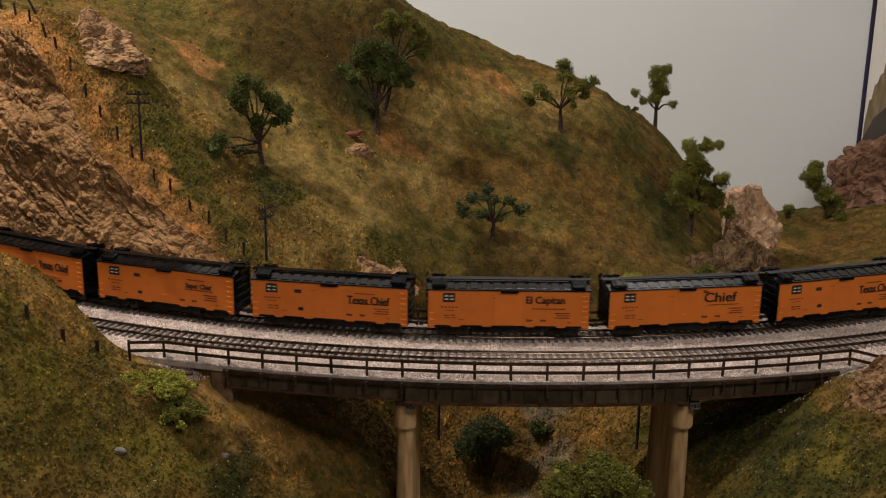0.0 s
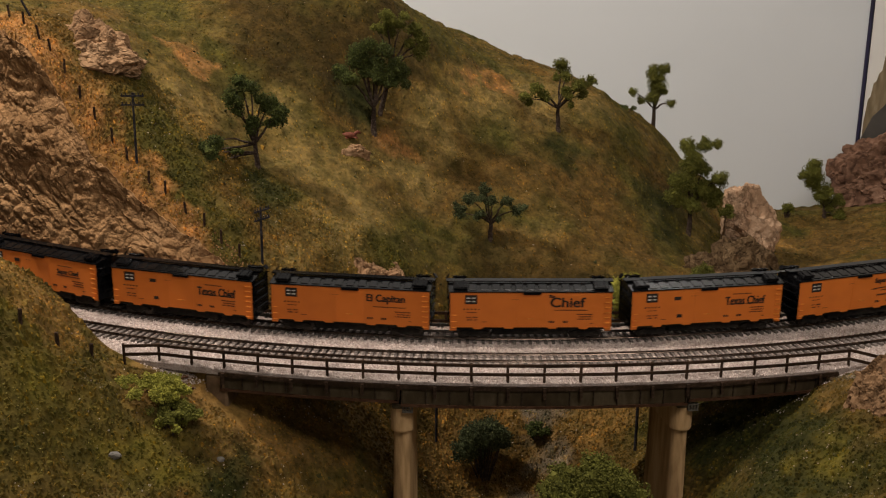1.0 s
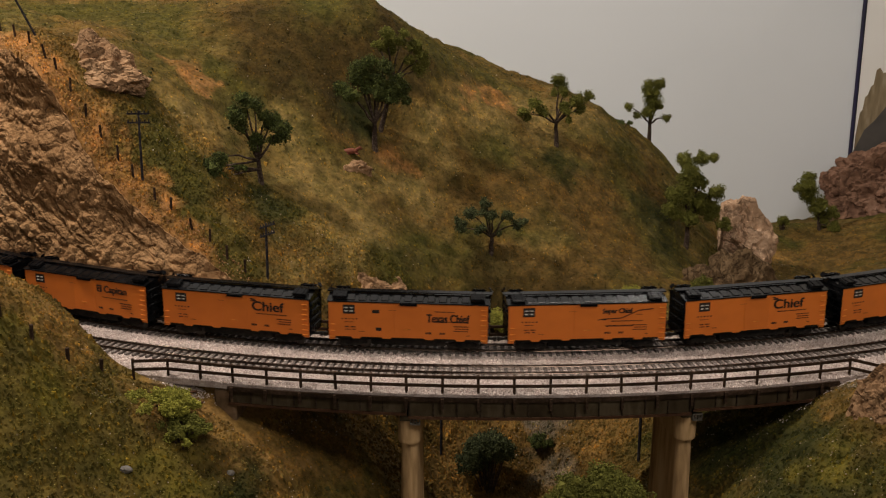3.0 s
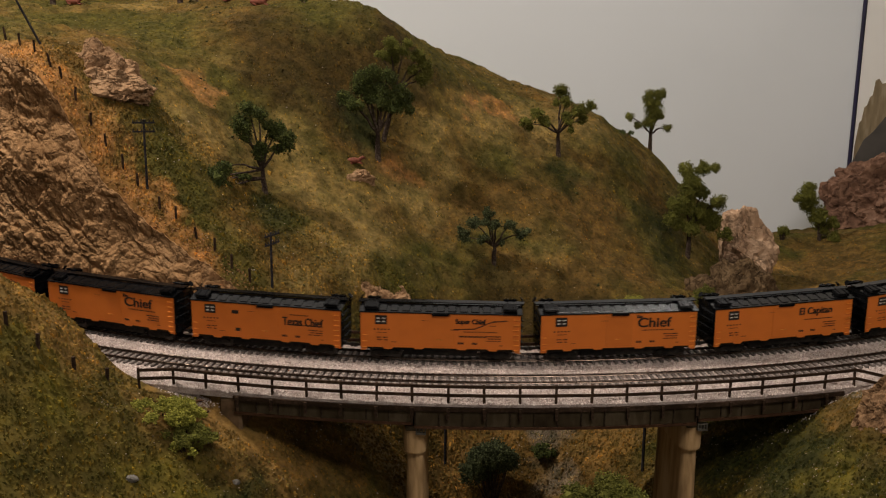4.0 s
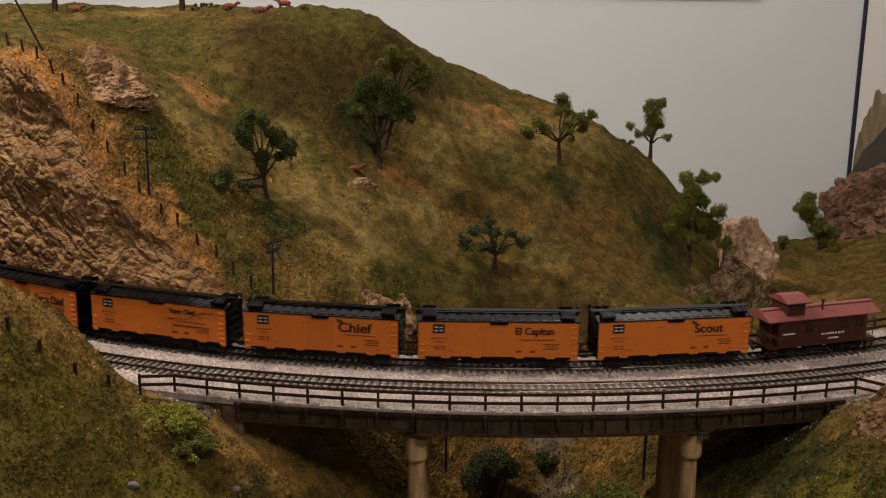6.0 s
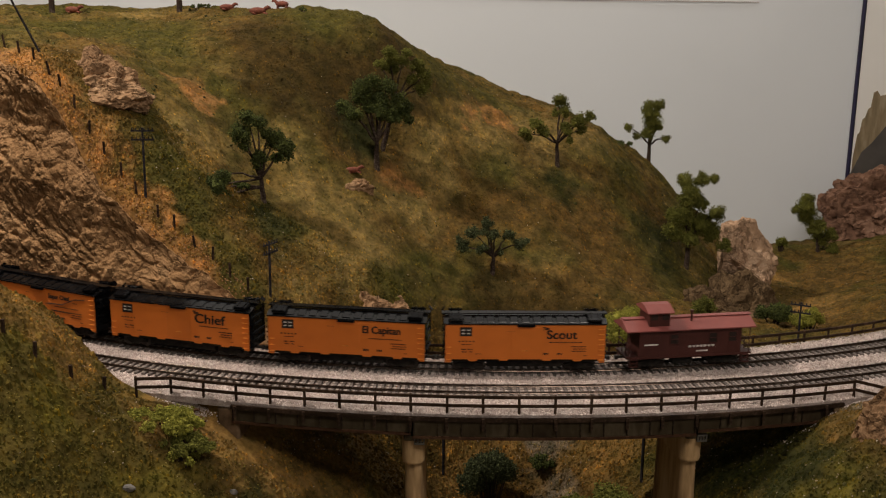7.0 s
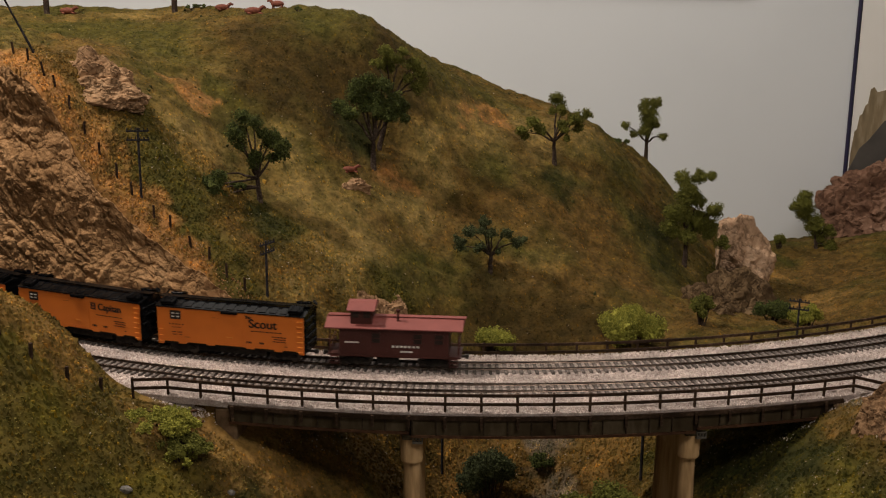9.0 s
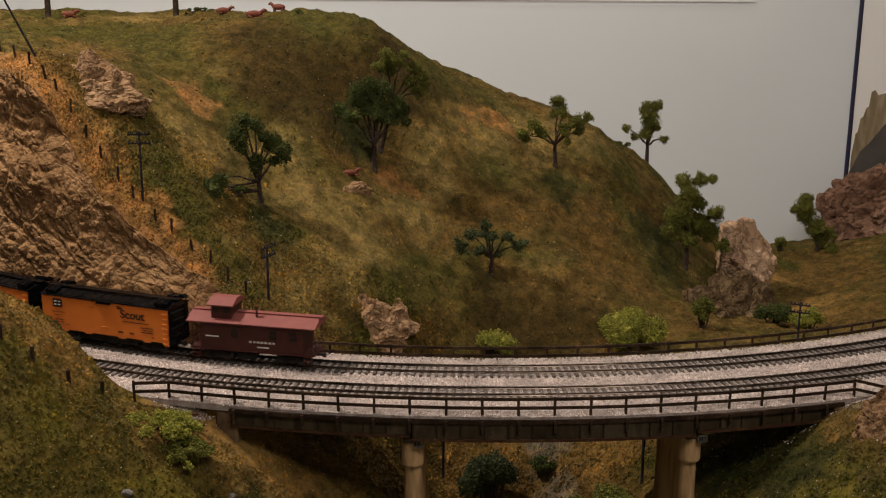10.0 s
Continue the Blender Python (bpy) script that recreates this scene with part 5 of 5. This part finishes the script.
def build_bush(label, base, blobs, material, seed, density=26, size=0.00090):
    nrng = np.random.default_rng(seed)
    bush = tagged(new("bush"), label, "bush")
    bush.location = base
    v, f = clump_leaves(nrng, [((x, y, z), r) for x, y, z, r in blobs], size, density)
    crown = new("foliage", from_arrays("foliage", v, f, material))
    crown.parent = bush
    bm = bmesh.new()
    rng = random.Random(seed)
    for x, y, z, r in blobs:
        limb(bm, bend((x * 0.25, y * 0.25, -0.004), (x, y, z), rng, 0.0008, 3), 0.0011, 0.0004, 5)
    part("stem", bm, M_BARK, bush)
    return bush


def heap(w, h, n, seed, flat=0.6):
    rng = random.Random(seed)
    out = []
    for i in range(n):
        a, r = rng.uniform(0, 2 * math.pi), math.sqrt(rng.random()) * 0.72
        out.append((w * r * math.cos(a), w * flat * r * math.sin(a), h * (0.24 + 0.52 * (1 - r) + 0.18 * rng.random()), max(min(w, h), 0.4 * w) * rng.uniform(0.36, 0.52)))
    return out


build_bush("low spreading yellow-green bush on the near bank", on_ground(-0.234, 0.872, -0.003), heap(0.046, 0.015, 18, 1, 0.6), L_YELLOW, 61)
build_bush("low spreading olive bush on the near bank", on_ground(-0.213, 0.864, -0.003), heap(0.036, 0.016, 18, 2, 0.7), L_MID, 62)
build_bush("low ragged olive bush on the near bank", on_ground(-0.212, 0.850, -0.003), heap(0.022, 0.013, 10, 21, 0.8), L_YELLOW, 78)
build_bush("rounded yellow-green bush behind the far railing", on_ground(0.2240, 1.2450), heap(0.042, 0.040, 16, 3), L_YELLOW, 63)
build_bush("small yellow-green bush behind the far railing", on_ground(0.0600, 1.2300), heap(0.032, 0.028, 10, 4), L_YELLOW, 64)
build_bush("upright olive bush beside the brown ledge", on_ground(0.3120, 1.2800), heap(0.018, 0.040, 10, 5), L_MID, 65)
build_bush("dark green bush at the foot of the rocks", on_ground(0.4200, 1.3600), heap(0.026, 0.028, 10, 6), L_DARK, 66)
build_bush("yellow-green bush beside the small telegraph pole", on_ground(0.4560, 1.3300), heap(0.026, 0.024, 10, 7), L_YELLOW, 67)
build_bush("small olive shrub beside the pale rock", on_ground(0.5580, 1.8000), heap(0.016, 0.026, 7, 8), L_MID, 68)
build_bush("dark bushy tree in the shade of the ravine", on_ground(0.054, 1.105), heap(0.036, 0.072, 18, 9), L_DEEP, 69)
build_bush("small dark green bush on the ravine side", on_ground(0.1115, 1.140), heap(0.016, 0.018, 7, 10), L_DARK, 70)
build_bush("tall yellow-green bush on the ravine floor before the bridge", (0.1280, 0.800, -0.105), heap(0.040, 0.074, 20, 11), L_MID, 71)
build_bush("dark bush at the foot of a bridge pier", (0.168, 0.90, -0.150), heap(0.018, 0.04, 8, 12), L_DEEP, 72)
build_bush("low dark shrub under the tree on the slope", on_ground(-0.225, 1.205), heap(0.022, 0.008, 8, 13), L_DARK, 73)
build_bush("low dark shrub on the brow of the hill", on_ground(-0.340, 1.600), heap(0.020, 0.006, 6, 14), L_DARK, 74)
build_bush("low dark shrub on the brow of the hill", on_ground(-0.190, 1.520), heap(0.012, 0.006, 5, 15), L_DARK, 75)
build_bush("low dark shrub along the falling ridge", on_ground(0.275, 1.73), heap(0.030, 0.007, 8, 16), L_DARK, 76)


# ---- fences and poles ----
def build_fence():
    fence = tagged(new("wire_fence"), "row of small leaning timber fence posts along the cliff top", "fence")
    rng = random.Random(3)
    ends = [(-0.4633, 1.2005), (-0.4423, 1.1835), (-0.4225, 1.1683), (-0.4004, 1.1496), (-0.3877, 1.142), (-0.3734, 1.1344), (-0.3566, 1.1259), (-0.3409, 1.1191),
            (-0.3226, 1.1115), (-0.3065, 1.1039), (-0.2838, 1.0954), (-0.2668, 1.0895), (-0.2453, 1.0819), (-0.2269, 1.0759), (-0.209, 1.0683), (-0.1909, 1.0641)]
    for x, y in ends:
        p = Vector(on_ground(x, y))
        part("post", one_rod(p - Vector((0, 0, 0.003)), p + Vector((rng.uniform(-0.003, 0.001), 0, rng.uniform(0.0115, 0.0145))), 0.00125, 6), M_WOOD, fence)
    low = tagged(new("wire_fence"), "row of short timber fence posts on the near bank", "fence")
    for x, y in ((-0.3451, 0.842), (-0.3225, 0.8443), (-0.3001, 0.859), (-0.2813, 0.8817)):
        p = Vector(on_ground(x, y))
        part("post", one_rod(p - Vector((0, 0, 0.003)), p + Vector((rng.uniform(-0.001, 0.001), 0, 0.0105)), 0.0017, 6), M_WOOD, low)


build_fence()


def build_pole(label, base, tall, arms, yaw, lean=(0.0, 0.0), thick=0.0014):
    pole = tagged(new("telegraph_pole"), label, "telegraph pole")
    pole.location = base
    top = Vector((lean[0] * tall, lean[1] * tall, tall))
    part("shaft", one_rod((0, 0, -0.005), top, thick, 8, thick * 0.75), M_POLE, pole)
    for k in range(arms):
        z = tall - 0.003 - k * 0.0088
        w = 0.0112
        arm = part("crossarm", one_box(-w, w, -0.0022, -0.0010, z - 0.0008, z + 0.0008), M_POLE, pole)
        arm.rotation_euler = (0, 0, yaw)
        for i in range(6):
            x = -w + 0.0012 + i * (2 * w - 0.0024) / 5
            part("insulator", one_rod((x, -0.0016, z + 0.0007), (x, -0.0016, z + 0.0030), 0.0006, 6), M_POLE, arm)
    return pole


build_pole("dark grey telegraph pole with two crossarms beside the fence", on_ground(-0.2986, 1.1074), 0.069, 2, 0.1)
build_pole("dark grey telegraph pole with two turned crossarms", on_ground(-0.1709, 1.0756), 0.0565, 2, 1.05)
build_pole("short telegraph pole with two crossarms behind the far railing", on_ground(0.4020, 1.2050), 0.052, 2, -0.45)
build_pole("bare leaning telegraph pole on the brow of the hill", on_ground(-0.4231, 1.1958), 0.062, 0, 0.0, (-0.52, 0.0))
for x, y in ((-0.5374, 1.57), (-0.370, 1.60)):
    tree = tagged(new("tree"), "bare dark trunk rising from the top of the hill", "tree")
    tree.location = on_ground(x, y)
    part("trunk", one_rod((0, 0, -0.006), (0.001, 0, 0.13), 0.0042, 10, 0.0034), M_BARK, tree)


def build_cow(label, base, yaw, lying, k=1.0):
    """A plain cast figure: body, neck, head and legs in one piece."""
    bm = bmesh.new()
    up = 0.0055 if lying else 0.0100
    bmesh.ops.create_icosphere(bm, subdivisions=3, radius=1.0, matrix=Matrix.Translation((0, 0, up)) @ Matrix.Diagonal((0.0125, 0.0046, 0.0052, 1)))
    bmesh.ops.create_icosphere(bm, subdivisions=2, radius=1.0, matrix=Matrix.Translation((0.0118, 0, up + 0.0035)) @ Matrix.Rotation(-0.6, 4, "Y") @ Matrix.Diagonal((0.0055, 0.0028, 0.0030, 1)))
    bmesh.ops.create_icosphere(bm, subdivisions=2, radius=1.0, matrix=Matrix.Translation((0.0162, 0, up + 0.0052)) @ Matrix.Rotation(0.5, 4, "Y") @ Matrix.Diagonal((0.0040, 0.0020, 0.0022, 1)))
    for s in (-1, 1):
        rod(bm, (0.0150, s * 0.0012, up + 0.0068), (0.0148, s * 0.0030, up + 0.0082), 0.0005, 5, 0.0002)
    for x in (-0.0085, 0.0080):
        for s in (-1, 1):
            if lying:
                rod(bm, (x, s * 0.003, 0.0028), (x + 0.006, s * 0.0055, 0.0008), 0.0013, 6)
            else:
                rod(bm, (x, s * 0.0026, up - 0.002), (x, s * 0.0026, -0.001), 0.0013, 6, 0.0010)
    ob = part("cow_figure", bm, M_COW)
    for f in ob.data.polygons:
        f.use_smooth = True
    ob.matrix_world = Matrix.Translation(base) @ Matrix.Rotation(yaw, 4, "Z") @ Matrix.Scale(k, 4)
    return tagged(ob, label, "cow figure", "cows on the hill")


build_cow("red-brown cow figure lying on the brow of the hill", on_ground(-0.511, 1.5746), 0.0, True, 0.82)
build_cow("red-brown cow figure lying on the brow of the hill", on_ground(-0.302, 1.590), 0.3, True, 0.8)
build_cow("red-brown cow figure lying on the brow of the hill", on_ground(-0.2489, 1.5247), 0.15, True, 0.9)
build_cow("red-brown cow figure standing on the top of the hill", on_ground(-0.222, 1.565), 2.8, False, 0.8)
build_cow("reddish cow figure standing behind a boulder on the slope", on_ground(-0.1087, 1.3308), 0.1, True, 0.72)

# scraps of timber by the bridge end
for x, y, yaw, ln in ((-0.222, 0.899, 0.35, 0.016), (-0.236, 0.897, -0.7, 0.011), (-0.212, 0.895, -0.25, 0.013)):
    ob = part("timber_scrap", one_box(-ln, ln, -0.0014, 0.0014, 0, 0.0016, bevel=0.0003), M_RUST)
    ob.matrix_world = Matrix.Translation(on_ground(x, y, 0.001)) @ Matrix.Rotation(yaw, 4, "Z")
    tagged(ob, "short weathered brown timber lying by the bridge end", "timber")


# ---- loose turf, scrub and gravel on the ground ----
def scatter(name, label, n, size, material, seed, keep, x0=-0.62, x1=0.75, y0=0.66, y1=1.85):
    rng = np.random.default_rng(seed)
    x, y = rng.uniform(x0, x1, n), rng.uniform(y0, y1, n)
    r, a = np.hypot(x - CX, y - CY), np.arctan2(x - CX, CY - y)
    on_bed = (r > 0.940) & (r < 1.09) & ((a < SPAN[0] + 0.02) | (a > SPAN[1] - 0.015))
    cliff = (r > 0.940) & (r < 0.97) & (a < -0.2)
    ok = ~on_bed & ~cliff & keep(x, y, rng)
    x, y = x[ok], y[ok]
    pts = np.stack([x, y, height(x, y) + size * 0.1], -1)
    v, f = grains(rng, pts, size)
    tagged(new(name, from_arrays(name, v, f, material)), label, "turf", kind="stuff")


def turf_crumbs(name, label, n, size, seed, x0, x1, y0, y1, proud=0.5):
    """Loose crumbs of turf: low uneven pyramids that take the colour of the turf they lie on."""
    rng = np.random.default_rng(seed)
    x, y = rng.uniform(x0, x1, n), rng.uniform(y0, y1, n)
    r, a = np.hypot(x - CX, y - CY), np.arctan2(x - CX, CY - y)
    on_bed = (r > 0.938) & (r < 1.09) & ((a < SPAN[0] + 0.02) | (a > SPAN[1] - 0.015))
    x, y = x[~on_bed], y[~on_bed]
    n = len(x)
    s = size * rng.uniform(0.45, 1.25, (n, 1)) * np.where(rng.random((n, 1)) > 0.97, 1.7, 1.0)
    t = rng.uniform(0, 2 * np.pi, (n, 1)) + np.arange(4)[None] * np.pi / 2 + rng.uniform(-0.5, 0.5, (n, 4))
    k = s * rng.uniform(0.6, 1.3, (n, 4))
    px, py = x[:, None] + k * np.cos(t), y[:, None] + k * np.sin(t)
    low = np.stack([px, py, height(px, py) - size * 0.25], -1)
    e = 0.004
    nx, ny = (height(x - e, y) - height(x + e, y)) / (2 * e), (height(x, y - e) - height(x, y + e)) / (2 * e)
    up = np.stack([nx, ny, np.ones(n)], -1) / np.sqrt(nx * nx + ny * ny + 1)[:, None]
    top = np.stack([x, y, height(x, y)], -1) + up * s * rng.uniform(0.6, 1.4, (n, 1)) * proud + rng.uniform(-0.15, 0.15, (n, 3)) * s
    v = np.concatenate([low, top[:, None]], 1).reshape(-1, 3)
    f = (np.array([(0, 1, 4), (1, 2, 4), (2, 3, 4), (3, 0, 4)])[None] + 5 * np.arange(n)[:, None, None]).reshape(-1, 3)
    tagged(new(name, from_arrays(name, v, f, M_CRUMB)), label, "turf", kind="stuff")


def drifts(scale, level, seed):
    def keep(x, y, rng):
        n = np.array([noise.fractal(Vector((p * scale, q * scale, seed)), 1.0, 2.0, 3) for p, q in zip(x, y)])
        return n + rng.uniform(-0.25, 0.25, len(x)) > level
    return keep


T_GREEN = island_mat("olive_turf_crumbs", [(0.014, 0.015, 0.004), (0.036, 0.036, 0.009), (0.062, 0.058, 0.015), (0.035, 0.024, 0.010)])
T_DIRT = island_mat("orange_dirt_crumbs", [(0.10, 0.045, 0.018), (0.20, 0.10, 0.04), (0.30, 0.16, 0.07), (0.13, 0.08, 0.04)])
T_GRIT = island_mat("pale_grit", [(0.10, 0.075, 0.05), (0.22, 0.17, 0.12), (0.40, 0.34, 0.27)])
turf_crumbs("turf_crumbs", "fine loose turf in greens, browns and straw over the hill", 150000, 0.0015, 81, -0.60, 0.78, 1.02, 1.85)
turf_crumbs("bank_crumbs", "coarse loose turf and earth on the near banks and in the ravine", 95000, 0.0017, 86, -0.45, 0.47, 0.68, 1.22, 0.85)
scatter("scrub_tufts", "scattered small dark scrub tufts on the slopes", 900, 0.0021, T_GREEN, 83, drifts(9, 0.1, 8.0))
scatter("grit", "scattered pale grit in the ravine and on the banks", 9000, 0.0007, T_GRIT, 84, drifts(20, 0.1, 3.0), -0.3, 0.45, 0.68, 1.2)

T_YELLOW = island_mat("yellow_flock", [(0.07, 0.062, 0.012), (0.13, 0.11, 0.02), (0.22, 0.175, 0.05)])
scatter("yellow_flock", "sparse yellow-green flock on the grassy slopes", 5200, 0.00095, T_YELLOW, 85, drifts(16, 0.12, 11.0))
scatter("bank_flock", "yellow-green flock in drifts on the near bank", 3500, 0.0008, T_YELLOW, 89, drifts(13, 0.05, 14.0), -0.45, -0.14, 0.66, 0.88)
scatter("dirt_crumbs", "orange-brown crumbs along the fence strip", 9000, 0.0009, T_DIRT, 87, lambda x, y, rng: np.abs(np.hypot(x - CX, y - CY) - 0.934) < 0.013, -0.52, -0.18, 1.04, 1.22)
scatter("pale_specks", "sparse pale specks of stone on the slopes", 1500, 0.0008, T_GRIT, 88, drifts(8, -0.2, 21.0))


def ballast_spill():
    rng = np.random.default_rng(9)
    a = np.concatenate([rng.normal(-0.243, 0.010, 420), rng.normal(0.315, 0.022, 1500)])
    r = 1.078 + np.abs(rng.normal(0, 0.005, len(a)))
    x, y = CX + r * np.sin(a), CY - r * np.cos(a)
    v, f = grains(rng, np.stack([x, y, height(x, y) + 0.0002], -1), 0.0009)
    tagged(new("ballast_spill", from_arrays("ballast_spill", v, f, M_STONES)), "pale ballast stones spilled down the bank", "ballast", kind="stuff")


ballast_spill()

def build_fascia():
    """A plain board round the layout's open edges, from the turf down to the benchwork."""
    xs, ys, z = SHEET["xs"], SHEET["ys"], SHEET["z"]
    rim = [(xs[0], y, h) for y, h in zip(ys[::-1], z[::-1, 0])] + [(x, ys[0], h) for x, h in zip(xs, z[0])] + [(xs[-1], y, h) for y, h in zip(ys, z[:, -1])]
    bm = bmesh.new()
    mid = Vector((0.1, 1.4, 0))
    rows = []
    for x, y, h in rim:
        out = (Vector((x, y, 0)) - mid).normalized() * 0.012
        rows.append([bm.verts.new(p) for p in ((x, y, h + 0.001), (x + out.x, y + out.y, h + 0.001), (x + out.x, y + out.y, -0.55), (x, y, -0.55))])
    for a, b in zip(rows, rows[1:]):
        for k in range(4):
            bm.faces.new((a[k], a[(k + 1) % 4], b[(k + 1) % 4], b[k]))
    bmesh.ops.recalc_face_normals(bm, faces=bm.faces)
    tagged(part("fascia", bm, M_FASCIA), "dark red-brown fascia board along the layout's edge", "fascia board", kind="structure")


build_fascia()


def motions():
    """The train runs round the curve towards the cutting at a steady pace."""
    for car, offset in TRAIN:
        half = 0.05 if car.name.startswith("refrigerator") else 0.036
        rows = []
        for i in range(41):
            t = i * 0.25
            a = train_angle(t) + offset
            rows.append((t, arc(R_CARS * math.cos(half / R_CARS), a)))
        walk(car, rows)


motions()
